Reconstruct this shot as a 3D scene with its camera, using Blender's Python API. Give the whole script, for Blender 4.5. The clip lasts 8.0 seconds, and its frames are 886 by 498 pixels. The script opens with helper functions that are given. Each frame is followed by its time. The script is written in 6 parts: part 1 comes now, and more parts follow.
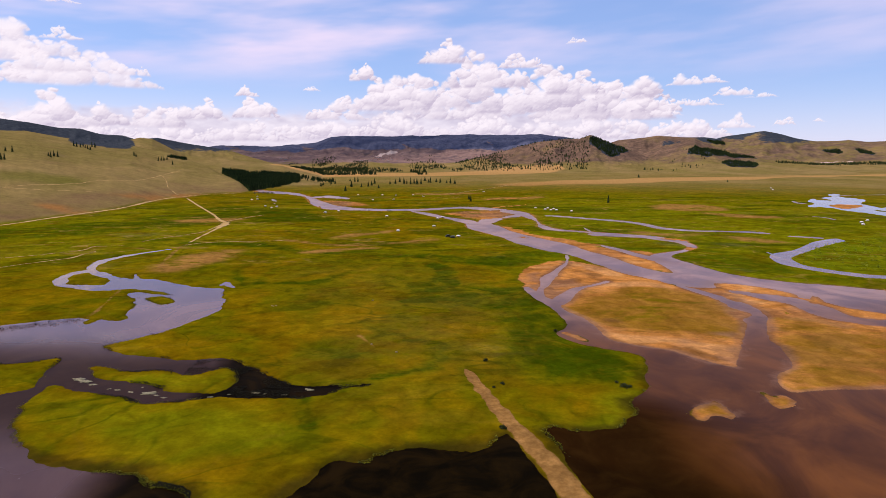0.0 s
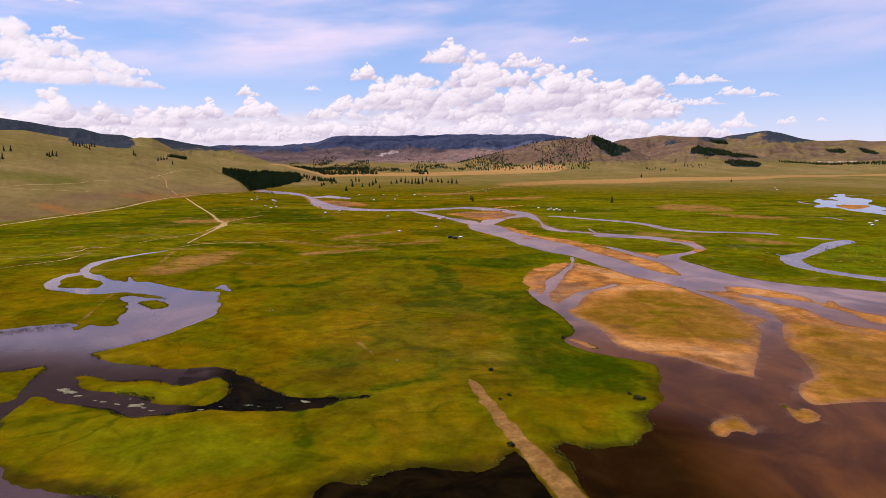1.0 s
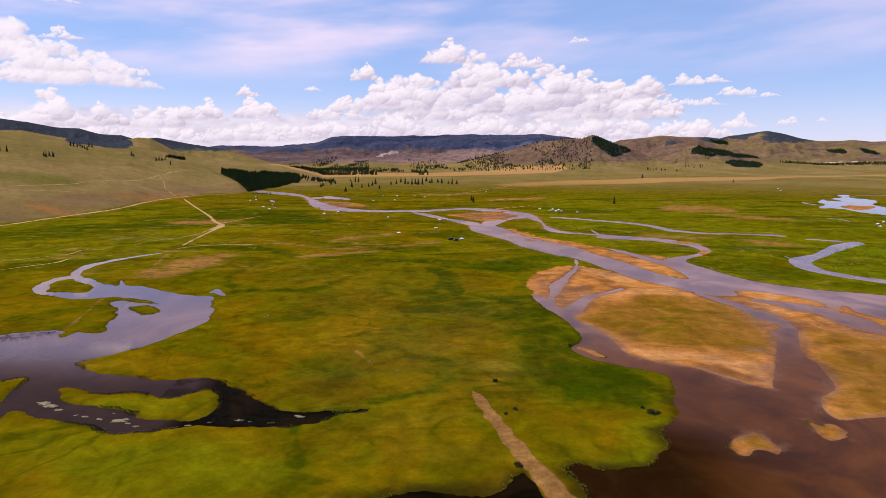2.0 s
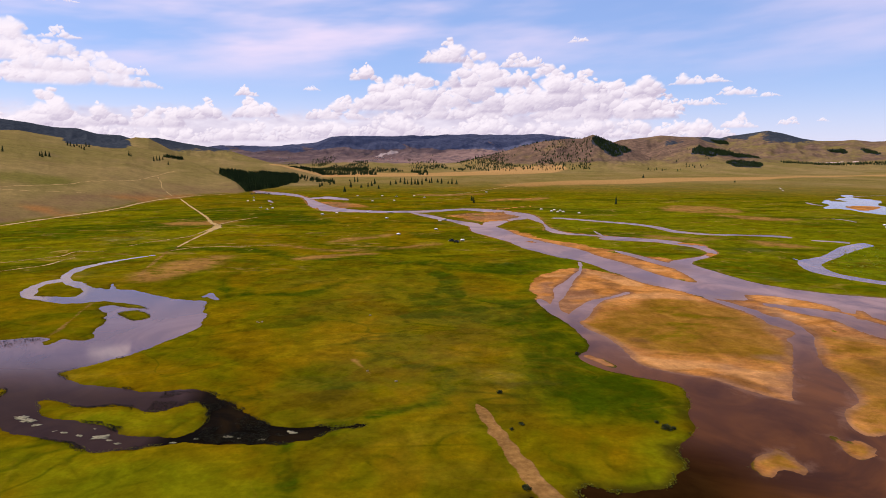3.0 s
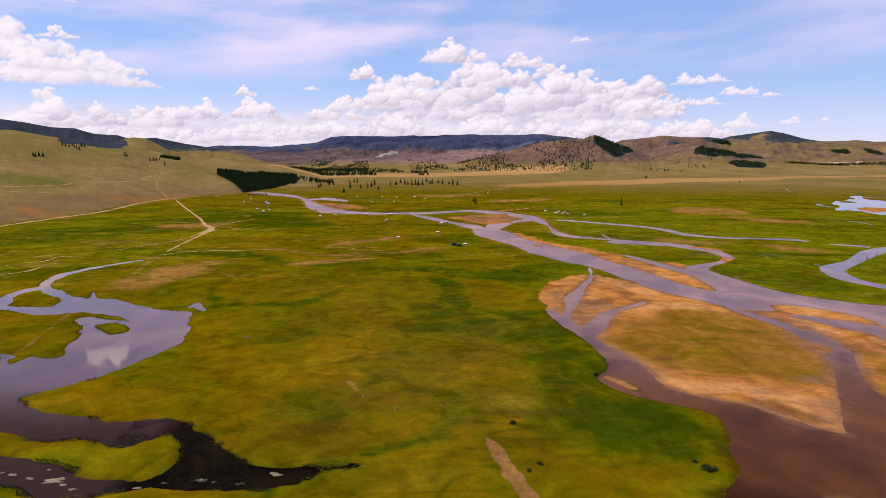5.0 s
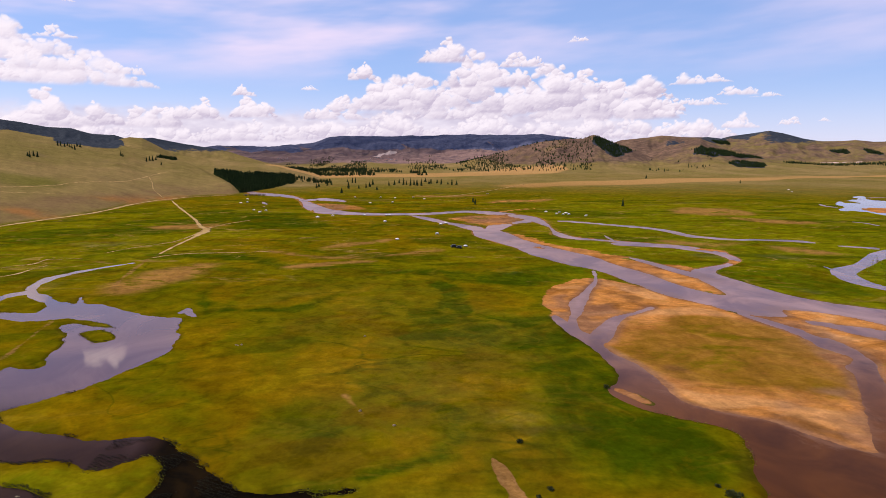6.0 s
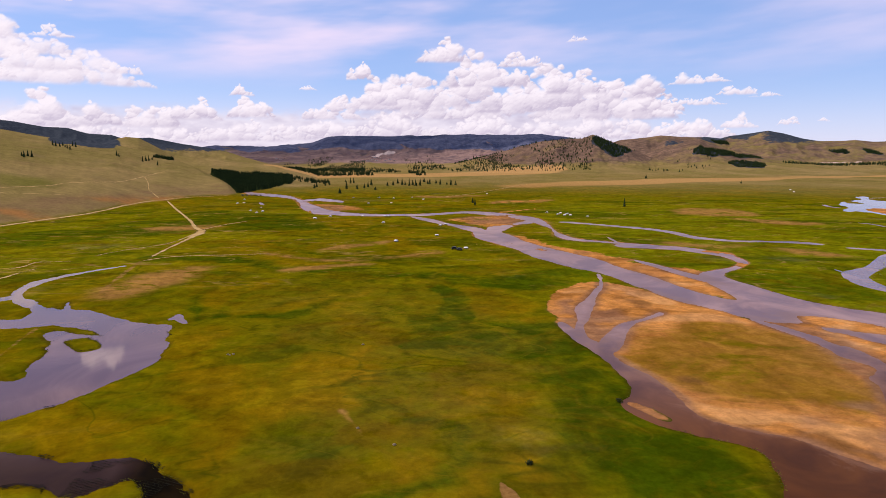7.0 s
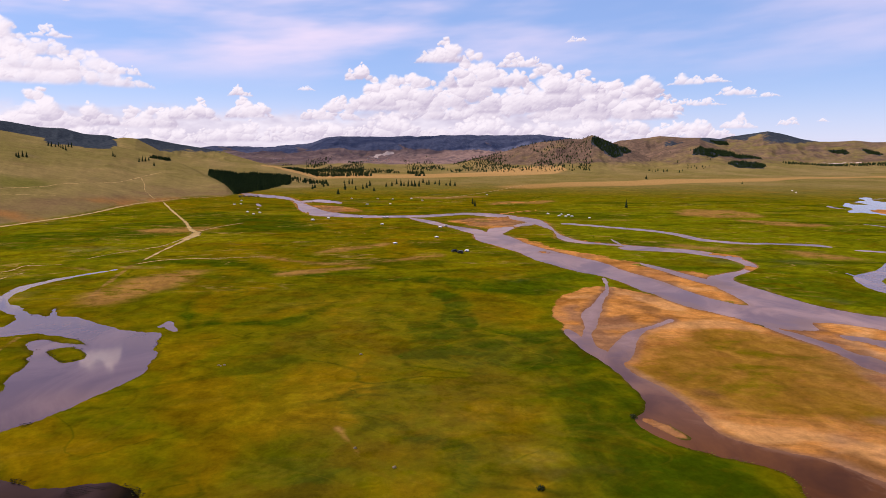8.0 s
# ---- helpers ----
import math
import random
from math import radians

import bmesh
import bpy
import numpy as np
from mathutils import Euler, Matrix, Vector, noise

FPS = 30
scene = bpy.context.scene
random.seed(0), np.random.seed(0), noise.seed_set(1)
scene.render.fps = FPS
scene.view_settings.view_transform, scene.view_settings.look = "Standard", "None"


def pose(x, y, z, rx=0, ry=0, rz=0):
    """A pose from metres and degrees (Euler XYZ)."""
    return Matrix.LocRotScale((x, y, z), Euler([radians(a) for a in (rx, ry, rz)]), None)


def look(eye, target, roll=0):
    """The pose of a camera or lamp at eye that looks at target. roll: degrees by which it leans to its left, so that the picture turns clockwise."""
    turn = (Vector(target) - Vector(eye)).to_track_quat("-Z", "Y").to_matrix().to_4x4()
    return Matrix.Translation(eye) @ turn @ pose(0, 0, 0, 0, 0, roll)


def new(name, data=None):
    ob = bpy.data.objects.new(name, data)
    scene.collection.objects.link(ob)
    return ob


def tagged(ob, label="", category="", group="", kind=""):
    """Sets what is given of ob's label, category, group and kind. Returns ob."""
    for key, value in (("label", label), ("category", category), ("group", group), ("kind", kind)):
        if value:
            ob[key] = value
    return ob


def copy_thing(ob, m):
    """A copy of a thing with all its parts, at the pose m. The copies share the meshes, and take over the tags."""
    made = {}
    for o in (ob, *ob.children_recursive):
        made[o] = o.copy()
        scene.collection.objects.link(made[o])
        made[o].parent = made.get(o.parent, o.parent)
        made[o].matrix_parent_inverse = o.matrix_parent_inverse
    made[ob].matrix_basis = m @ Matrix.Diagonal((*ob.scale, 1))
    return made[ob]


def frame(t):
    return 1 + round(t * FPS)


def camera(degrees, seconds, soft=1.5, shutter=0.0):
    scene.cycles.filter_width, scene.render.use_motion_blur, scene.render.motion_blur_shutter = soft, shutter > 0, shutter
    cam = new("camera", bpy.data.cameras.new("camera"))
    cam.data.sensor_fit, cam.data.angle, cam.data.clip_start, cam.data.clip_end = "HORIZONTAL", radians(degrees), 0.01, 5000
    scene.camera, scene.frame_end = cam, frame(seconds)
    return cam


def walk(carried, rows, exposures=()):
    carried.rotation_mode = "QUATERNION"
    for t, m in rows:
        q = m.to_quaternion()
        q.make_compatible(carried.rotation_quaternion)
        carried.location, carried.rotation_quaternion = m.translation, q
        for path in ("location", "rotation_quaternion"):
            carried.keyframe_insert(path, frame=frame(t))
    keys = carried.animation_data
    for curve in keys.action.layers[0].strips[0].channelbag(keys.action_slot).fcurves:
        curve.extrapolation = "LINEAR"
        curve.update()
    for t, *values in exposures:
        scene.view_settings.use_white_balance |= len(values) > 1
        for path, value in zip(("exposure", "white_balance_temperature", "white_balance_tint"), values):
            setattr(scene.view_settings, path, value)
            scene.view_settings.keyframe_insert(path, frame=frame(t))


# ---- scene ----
cam = camera(70.0, 8.0, soft=0.7)
PATH = [
    (0, (0.0, 0.0, 73.107), (0.072, 1.976, 72.81), 0.0),
    (0.5, (-0.154, 5.23, 73.044), (-0.085, 7.207, 72.747), 0.0),
    (1, (-0.275, 10.511, 72.946), (-0.207, 12.487, 72.648), 0.0),
    (1.5, (-0.457, 15.91, 72.881), (-0.389, 17.887, 72.584), 0.0),
    (3, (-0.83, 31.991, 72.566), (-0.76, 33.968, 72.269), 0.0),
    (3.5, (-1.07, 37.369, 72.55), (-1.0, 39.346, 72.253), 0.0),
    (4, (-1.245, 42.813, 72.505), (-1.176, 44.789, 72.209), 0.0),
    (4.5, (-1.425, 48.486, 72.434), (-1.356, 50.462, 72.138), 0.0),
    (6, (-1.962, 66.049, 72.186), (-1.888, 68.026, 71.89), 0.0),
    (6.5, (-2.334, 71.672, 72.095), (-2.257, 73.649, 71.799), 0.0),
    (7, (-2.815, 77.617, 72.114), (-2.736, 79.593, 71.818), 0.0),
    (7.5, (-3.07, 83.268, 72.035), (-2.989, 85.244, 71.74), 0.0),
    (8, (-3.51, 89.043, 72.003), (-3.427, 91.019, 71.709), 0.0),
]
walk(cam, [(t, look(eye, target, roll)) for t, eye, target, roll in PATH], [(0.0, 0.0, 6500, 26), (8.0, 0.0, 6500, 26)])

# ---- daylight ----
SUN_AZ, SUN_EL = -78.0, 57.0          # degrees: from ahead to the left, and above the horizon

world = bpy.data.worlds.new("steppe_sky")
scene.world = world
world.use_nodes = True
wn, wl = world.node_tree.nodes, world.node_tree.links
wn.clear()
sky = wn.new("ShaderNodeTexSky")
sky.sky_type, sky.sun_disc = "NISHITA", False
sky.sun_elevation, sky.sun_rotation = radians(SUN_EL), radians(SUN_AZ)
sky.altitude, sky.air_density, sky.dust_density, sky.ozone_density = 1400.0, 1.1, 0.25, 3.0
back = wn.new("ShaderNodeBackground")
back.inputs["Strength"].default_value = 0.12
out = wn.new("ShaderNodeOutputWorld")
wl.new(sky.outputs["Color"], back.inputs["Color"])
wl.new(back.outputs["Background"], out.inputs["Surface"])

sun = new("sun", bpy.data.lights.new("sun", "SUN"))
sun.data.energy, sun.data.angle, sun.data.color = 3.6, radians(0.53), (1.0, 0.94, 0.84)
sun_from = Vector((math.sin(radians(SUN_AZ)) * math.cos(radians(SUN_EL)), math.cos(radians(SUN_AZ)) * math.cos(radians(SUN_EL)), math.sin(radians(SUN_EL))))
sun.matrix_world = look(sun_from * 900, (0, 0, 0))

# ---- materials ----
class Mat:
    """A node material with short calls for the nodes that this place uses."""

    def __init__(self, name, rough=0.8, spec=0.3, mat=None):
        self.mat = mat or bpy.data.materials.new(name)
        self.mat.use_nodes = True
        self.n, self.l = self.mat.node_tree.nodes, self.mat.node_tree.links
        self.bsdf = self.n["Principled BSDF"]
        self.bsdf.inputs["Roughness"].default_value = rough
        self.bsdf.inputs["Specular IOR Level"].default_value = spec
        self.where = self.n.new("ShaderNodeNewGeometry").outputs["Position"]

    def put(self, socket, value):
        if isinstance(value, (int, float)):
            socket.default_value = value
        elif isinstance(value, tuple):
            socket.default_value = (*value, 1.0) if len(value) == 3 and socket.type == "RGBA" else value
        else:
            self.l.new(value, socket)

    def noise(self, size, detail=4.0, rough=0.55, stretch=(1, 1, 1), twist=0.0):
        """Noise with features of about that many metres."""
        m = self.n.new("ShaderNodeMapping")
        m.inputs["Scale"].default_value = tuple(s / size for s in stretch)
        t = self.n.new("ShaderNodeTexNoise")
        t.inputs["Scale"].default_value, t.inputs["Detail"].default_value = 1.0, detail
        t.inputs["Roughness"].default_value, t.inputs["Distortion"].default_value = rough, twist
        self.l.new(self.where, m.inputs["Vector"])
        self.l.new(m.outputs["Vector"], t.inputs["Vector"])
        return t.outputs["Fac"]

    def fit(self, value, low, high, to_low=0.0, to_high=1.0):
        r = self.n.new("ShaderNodeMapRange")
        r.interpolation_type = "SMOOTHSTEP"
        for i, v in enumerate((value, low, high, to_low, to_high)):
            self.put(r.inputs[i], v)
        return r.outputs[0]

    def sum(self, kind, a, b):
        m = self.n.new("ShaderNodeMath")
        m.operation = kind
        self.put(m.inputs[0], a), self.put(m.inputs[1], b)
        return m.outputs[0]

    def mix(self, fac, a, b, kind="MIX"):
        m = self.n.new("ShaderNodeMixRGB")
        m.blend_type = kind
        for i, v in enumerate((fac, a, b)):
            self.put(m.inputs[i], v)
        return m.outputs[0]

    def attr(self, name):
        a = self.n.new("ShaderNodeAttribute")
        a.attribute_name = name
        return a.outputs["Fac"]

    def random(self):
        return self.n.new("ShaderNodeObjectInfo").outputs["Random"]

    def island(self):
        return self.n.new("ShaderNodeNewGeometry").outputs["Random Per Island"]

    def colour(self, value):
        self.put(self.bsdf.inputs["Base Color"], value)
        return self

    def bump(self, height, strength, distance):
        b = self.n.new("ShaderNodeBump")
        b.inputs["Strength"].default_value, b.inputs["Distance"].default_value = strength, distance
        self.l.new(height, b.inputs["Height"])
        self.l.new(b.outputs["Normal"], self.bsdf.inputs["Normal"])
        return self


def ground_material():
    k = Mat("steppe_ground", 1.0, 0.0)
    broad, mid, fine = k.noise(75, 5, 0.6, (1, 0.7, 1), 1.0), k.noise(16, 6, 0.62, (1, 0.8, 1), 0.8), k.noise(1.3, 5, 0.7)
    tuft, patch = k.noise(4.5, 5, 0.7, (1, 1, 1), 0.4), k.noise(28, 5, 0.6, (0.8, 1, 1), 1.4)
    # grass, from parched olive to wet dark green
    lush = k.sum("ADD", k.attr("lush"), k.sum("ADD", k.fit(broad, 0.3, 0.7, -0.36, 0.36), k.fit(mid, 0.25, 0.75, -0.26, 0.26)))
    grass = k.mix(k.fit(lush, -0.40, 0.35), (0.176, 0.116, 0.0008), (0.098, 0.096, 0.0005))
    grass = k.mix(k.fit(lush, 0.30, 0.95), grass, (0.036, 0.060, 0.0006))
    grass = k.mix(k.fit(patch, 0.48, 0.70, 0.0, 0.55), grass, (0.172, 0.142, 0.0006))
    grass = k.mix(k.fit(k.noise(11, 6, 0.7, (1, 1, 1), 1.4), 0.52, 0.76, 0.0, 0.36), grass, (0.150, 0.088, 0.0012))
    grass = k.mix(k.fit(tuft, 0.55, 0.75, 0.0, 0.35), grass, (0.055, 0.048, 0.0012))
    grass = k.mix(k.fit(k.sum("ADD", k.attr("grove"), k.fit(tuft, 0.2, 0.8, -0.4, 0.4)), 0.4, 0.9), grass, (0.075, 0.125, 0.002))
    grass = k.mix(k.sum("MULTIPLY", k.attr("fresh"), k.fit(lush, 0.9, -0.2, 0.40, 0.92)), grass, k.mix(k.fit(mid, 0.3, 0.7), (0.150, 0.162, 0.0018), (0.104, 0.140, 0.0014)))
    # scroll lines of old channels and the paths of herds
    for size, thin, strength, tone in ((120, 0.016, 0.28, (0.200, 0.142, 0.008)), (70, 0.013, 0.22, (0.210, 0.138, 0.010)), (95, 0.026, 0.60, (0.034, 0.052, 0.0008)), (48, 0.018, 0.50, (0.045, 0.062, 0.0008))):
        line = k.sum("ABSOLUTE", k.sum("SUBTRACT", k.noise(size, 3.0, 0.5, (0.8, 1.25, 1), 1.2), 0.5), 0.0)
        line = k.sum("MULTIPLY", k.fit(line, 0.0, thin, strength, 0.0), k.fit(k.noise(size * 0.8, 3, 0.5), 0.42, 0.60))
        grass = k.mix(line, grass, tone)
    # scroll bars of the flood plain: wet dark swales, bright levees, dry crests
    scroll = k.attr("scroll")
    grass = k.mix(k.sum("MULTIPLY", scroll, k.fit(k.noise(95, 3, 0.50, (0.45, 1.3, 1), 1.4), 0.52, 0.62, 0.0, 0.75)), grass, (0.040, 0.062, 0.0006))
    grass = k.mix(k.sum("MULTIPLY", scroll, k.fit(k.noise(80, 3, 0.50, (0.5, 1.2, 1), 1.2), 0.53, 0.64, 0.0, 0.65)), grass, (0.168, 0.158, 0.0010))
    for size, thin in ((110, 0.010), (70, 0.008)):
        crest = k.sum("ABSOLUTE", k.sum("SUBTRACT", k.noise(size, 4.0, 0.55, (0.42, 1.35, 1), 1.3), 0.5), 0.0)
        crest = k.sum("MULTIPLY", k.fit(crest, 0.0, thin, 0.75, 0.0), k.fit(k.noise(size * 0.7, 4, 0.6), 0.47, 0.58))
        grass = k.mix(k.sum("MULTIPLY", scroll, crest), grass, (0.290, 0.196, 0.048))
    dung = k.sum("ADD", k.sum("MULTIPLY", k.attr("umber"), 0.5), k.fit(k.noise(34, 5, 0.62, (0.9, 1, 1), 0.9), 0.25, 0.75, -0.5, 0.5))
    grass = k.mix(k.fit(dung, 0.02, 0.50, 0.0, 0.60), grass, (0.092, 0.060, 0.0006))
    dry = k.mix(k.fit(tuft, 0.3, 0.7), (0.310, 0.168, 0.046), (0.245, 0.138, 0.026))
    scald = k.noise(24, 6, 0.66, (0.7, 1.2, 1), 1.6)
    grass = k.mix(k.fit(k.noise(38, 6, 0.66, (0.6, 1.3, 1), 1.8), 0.54, 0.74, 0.0, 0.38), grass, (0.190, 0.128, 0.002))
    grass = k.mix(k.fit(k.noise(24, 5, 0.55, (0.8, 1.0, 1), 0.9), 0.53, 0.74, 0.0, 0.50), grass, (0.062, 0.070, 0.0006))
    body = k.mix(k.sum("MULTIPLY", k.attr("dry"), k.fit(k.sum("ADD", scald, k.fit(tuft, 0.2, 0.8, -0.10, 0.10)), 0.36, 0.52, 0.12, 1.0)), grass, dry)
    # far plain and hill pasture
    upland = k.mix(k.fit(k.noise(180, 5, 0.6, (1, 0.5, 1), 0.8), 0.35, 0.65), (0.262, 0.196, 0.074), (0.190, 0.158, 0.046))
    upland = k.mix(k.fit(k.noise(50, 6, 0.65, (1, 1, 1), 0.8), 0.48, 0.74, 0.0, 0.45), upland, (0.225, 0.146, 0.066))
    upland = k.mix(k.fit(k.noise(120, 5, 0.55, (0.5, 1, 1), 0.6), 0.48, 0.70, 0.0, 0.5), upland, (0.138, 0.118, 0.034))
    upland = k.mix(1.0, upland, k.fit(k.noise(24, 5, 0.7, (0.7, 1, 1), 0.5), 0.3, 0.7, 0.86, 1.12), "MULTIPLY")
    upland = k.mix(k.sum("MULTIPLY", k.attr("pasture"), 0.6), upland, (0.110, 0.120, 0.016))
    body = k.mix(k.attr("upland"), body, k.mix(k.fit(k.attr("dry"), 0.3, 0.8), upland, (0.42, 0.262, 0.095)))
    bare = k.mix(k.fit(k.noise(70, 6, 0.65), 0.3, 0.7), (0.165, 0.108, 0.056), (0.215, 0.142, 0.068))
    body = k.mix(k.fit(k.sum("ADD", k.attr("bare"), k.fit(k.noise(90, 6, 0.7), 0.2, 0.8, -0.35, 0.35)), 0.15, 0.95), body, bare)
    body = k.mix(k.sum("MULTIPLY", k.attr("ochre"), k.fit(k.noise(60, 6, 0.7, (1, 0.6, 1)), 0.3, 0.6)), body, (0.300, 0.150, 0.046))
    heath = k.mix(k.fit(k.noise(80, 6, 0.7), 0.3, 0.7), (0.112, 0.078, 0.058), (0.205, 0.138, 0.090))
    heath = k.mix(1.0, heath, k.fit(k.noise(26, 6, 0.75), 0.3, 0.7, 0.66, 1.25), "MULTIPLY")
    body = k.mix(k.fit(k.sum("ADD", k.attr("heath"), k.fit(k.noise(120, 6, 0.7), 0.2, 0.8, -0.4, 0.4)), 0.25, 0.85), body, heath)
    scree = k.mix(k.fit(k.noise(150, 6, 0.7, (0.35, 1, 1)), 0.35, 0.65), (0.165, 0.114, 0.108), (0.285, 0.198, 0.165))
    scree = k.mix(1.0, scree, k.fit(k.noise(30, 6, 0.75, (0.6, 1, 1)), 0.3, 0.7, 0.78, 1.18), "MULTIPLY")
    scree = k.mix(k.fit(k.noise(75, 6, 0.7, (0.5, 1, 1)), 0.52, 0.62, 0.0, 0.65), scree, (0.080, 0.068, 0.080))
    body = k.mix(k.fit(k.sum("ADD", k.attr("scree"), k.fit(k.noise(160, 6, 0.7), 0.2, 0.8, -0.4, 0.4)), 0.15, 0.85), body, scree)
    # far woods: the blue haze of distance is painted into the tree colour
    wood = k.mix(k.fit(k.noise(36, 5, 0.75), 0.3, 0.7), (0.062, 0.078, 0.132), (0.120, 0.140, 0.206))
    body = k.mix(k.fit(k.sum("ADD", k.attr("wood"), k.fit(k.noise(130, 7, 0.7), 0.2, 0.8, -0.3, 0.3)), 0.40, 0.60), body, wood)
    # nearer woods: darker, their blue tint also stands in for aerial haze
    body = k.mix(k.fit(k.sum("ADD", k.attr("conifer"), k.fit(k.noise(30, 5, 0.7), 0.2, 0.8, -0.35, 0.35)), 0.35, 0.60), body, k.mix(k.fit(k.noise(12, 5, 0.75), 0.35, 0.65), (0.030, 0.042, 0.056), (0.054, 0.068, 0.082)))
    # river sand, with thin pasture on the older bars
    drift = k.noise(24, 6, 0.62, (0.55, 1.0, 1), 1.6)
    sand = k.mix(k.fit(drift, 0.25, 0.75), (0.42, 0.176, 0.036), (0.56, 0.260, 0.068))
    sand = k.mix(k.fit(k.noise(9, 6, 0.65, (0.6, 1, 1), 1.2), 0.50, 0.78, 0.0, 0.45), sand, (0.56, 0.302, 0.110))
    sand = k.mix(k.fit(k.noise(6, 6, 0.7, (0.6, 1, 1), 2.0), 0.54, 0.76, 0.0, 0.35), sand, (0.215, 0.092, 0.012))
    sand = k.mix(k.fit(k.noise(42, 6, 0.65, (0.7, 1.2, 1), 1.6), 0.48, 0.66, 0.0, 0.75), sand, (0.225, 0.092, 0.016))
    sand = k.mix(1.0, sand, k.fit(k.noise(2.6, 6, 0.75, (0.8, 1, 1), 0.8), 0.3, 0.7, 0.86, 1.13), "MULTIPLY")
    worn = k.sum("ADD", k.attr("meadow"), k.sum("ADD", k.fit(drift, 0.2, 0.8, -0.45, 0.45), k.fit(tuft, 0.2, 0.8, -0.2, 0.2)))
    sand = k.mix(k.fit(worn, 0.05, 0.75), sand, k.mix(k.fit(mid, 0.3, 0.7), (0.280, 0.144, 0.022), (0.200, 0.106, 0.010)))
    sand = k.mix(k.fit(k.noise(3.4, 6, 0.75), 0.58, 0.74, 0.0, 0.4), sand, (0.165, 0.082, 0.008))
    sand = k.mix(k.fit(worn, 0.80, 1.40), sand, (0.132, 0.098, 0.003))
    sand = k.mix(k.fit(k.sum("ADD", k.attr("ridge"), k.fit(drift, 0.2, 0.8, -0.3, 0.3)), 0.20, 1.0, 0.0, 0.60), sand, (0.580, 0.318, 0.120))
    sand = k.mix(k.fit(k.sum("ADD", k.attr("stain"), k.fit(drift, 0.2, 0.8, -0.3, 0.3)), 0.20, 1.1, 0.0, 0.7), sand, (0.130, 0.062, 0.022))
    body = k.mix(k.fit(k.sum("ADD", k.attr("sand"), k.fit(tuft, 0.2, 0.8, -0.28, 0.28)), 0.35, 0.65), body, sand)
    body = k.mix(k.sum("MULTIPLY", k.attr("damp"), 0.72), body, k.mix(k.fit(drift, 0.35, 0.65), (0.150, 0.080, 0.052), (0.250, 0.142, 0.086)))
    body = k.mix(k.fit(k.attr("quarry"), 0.2, 0.8), body, (0.62, 0.50, 0.42))
    track = k.mix(k.fit(fine, 0.3, 0.7), (0.225, 0.122, 0.034), (0.275, 0.155, 0.046))
    track = k.mix(k.fit(k.noise(2.2, 5, 0.7, (1, 0.35, 1)), 0.5, 0.75, 0.0, 0.4), track, (0.36, 0.215, 0.080))
    body = k.mix(k.fit(k.sum("ADD", k.attr("track"), k.fit(tuft, 0.2, 0.8, -0.18, 0.18)), 0.30, 0.72), body, track)
    body = k.mix(k.sum("MULTIPLY", k.attr("shore"), 0.5), body, (0.026, 0.020, 0.004))
    blotch = k.sum("MULTIPLY", k.fit(k.noise(13, 4, 0.55, (1, 0.8, 1), 1.0), 0.3, 0.7, 0.80, 1.18), k.fit(k.noise(5.5, 4, 0.6, (1, 1, 1), 0.8), 0.3, 0.7, 0.88, 1.12))
    body = k.mix(k.fit(k.attr("upland"), 0.0, 0.6, 1.0, 0.35), body, k.mix(1.0, body, blotch, "MULTIPLY"))
    grain = k.sum("MULTIPLY", k.fit(fine, 0.25, 0.75, 0.88, 1.11), k.fit(tuft, 0.25, 0.75, 0.86, 1.13))
    k.colour(k.mix(1.0, k.mix(1.0, body, (1.015, 0.930, 0.86), "MULTIPLY"), grain, "MULTIPLY"))
    return k.bump(k.sum("ADD", k.sum("MULTIPLY", fine, 0.3), tuft), 0.45, 0.6).mat


def water_material():
    """Silty river water: clear to muddy by 'mud', dark and overgrown by 'weed', showing its bed by 'shallow'."""
    k = Mat("valley_water", 0.06, 0.5)
    k.bsdf.inputs["IOR"].default_value = 1.33
    mud, weed = k.attr("mud"), k.attr("weed")
    flow, curl = k.noise(34, 5, 0.6, (1, 0.7, 1), 1.2), k.noise(15, 6, 0.65, (1, 1, 1), 1.8)
    clear = k.mix(k.fit(flow, 0.35, 0.65), (0.112, 0.052, 0.046), (0.148, 0.074, 0.062))
    brown = k.mix(k.fit(flow, 0.35, 0.65), (0.170, 0.092, 0.088), (0.360, 0.205, 0.158))
    body = k.mix(k.fit(mud, 0.0, 0.55), clear, brown)
    body = k.mix(k.fit(mud, 0.60, 1.0), body, k.mix(k.fit(flow, 0.28, 0.72), (0.054, 0.017, 0.005), (0.160, 0.054, 0.010)))
    body = k.mix(k.fit(k.sum("ADD", k.attr("shallow"), k.fit(curl, 0.25, 0.75, -0.45, 0.45)), 0.45, 1.20, 0.0, 0.55), body, (0.220, 0.110, 0.060))
    body = k.mix(weed, body, k.mix(k.fit(curl, 0.35, 0.68), (0.003, 0.002, 0.0005), (0.013, 0.007, 0.0015)))
    k.colour(body)
    k.put(k.bsdf.inputs["Roughness"], k.sum("ADD", k.fit(weed, 0.0, 1.0, 0.0, 0.55), k.sum("ADD", k.fit(mud, 0.14, 0.45, 0.0, 0.28), k.fit(k.noise(30, 4, 0.5), 0.3, 0.7, 0.02, 0.07))))
    k.put(k.bsdf.inputs["Specular IOR Level"], k.sum("MULTIPLY", k.fit(weed, 0.0, 1.0, 1.0, 0.05), k.sum("MULTIPLY", k.fit(mud, 0.1, 0.62, 0.29, 0.20), k.fit(mud, 0.6, 1.0, 1.0, 0.22))))
    return k.bump(k.noise(1.2, 3, 0.5, (1, 1.6, 1)), 0.025, 0.1).mat


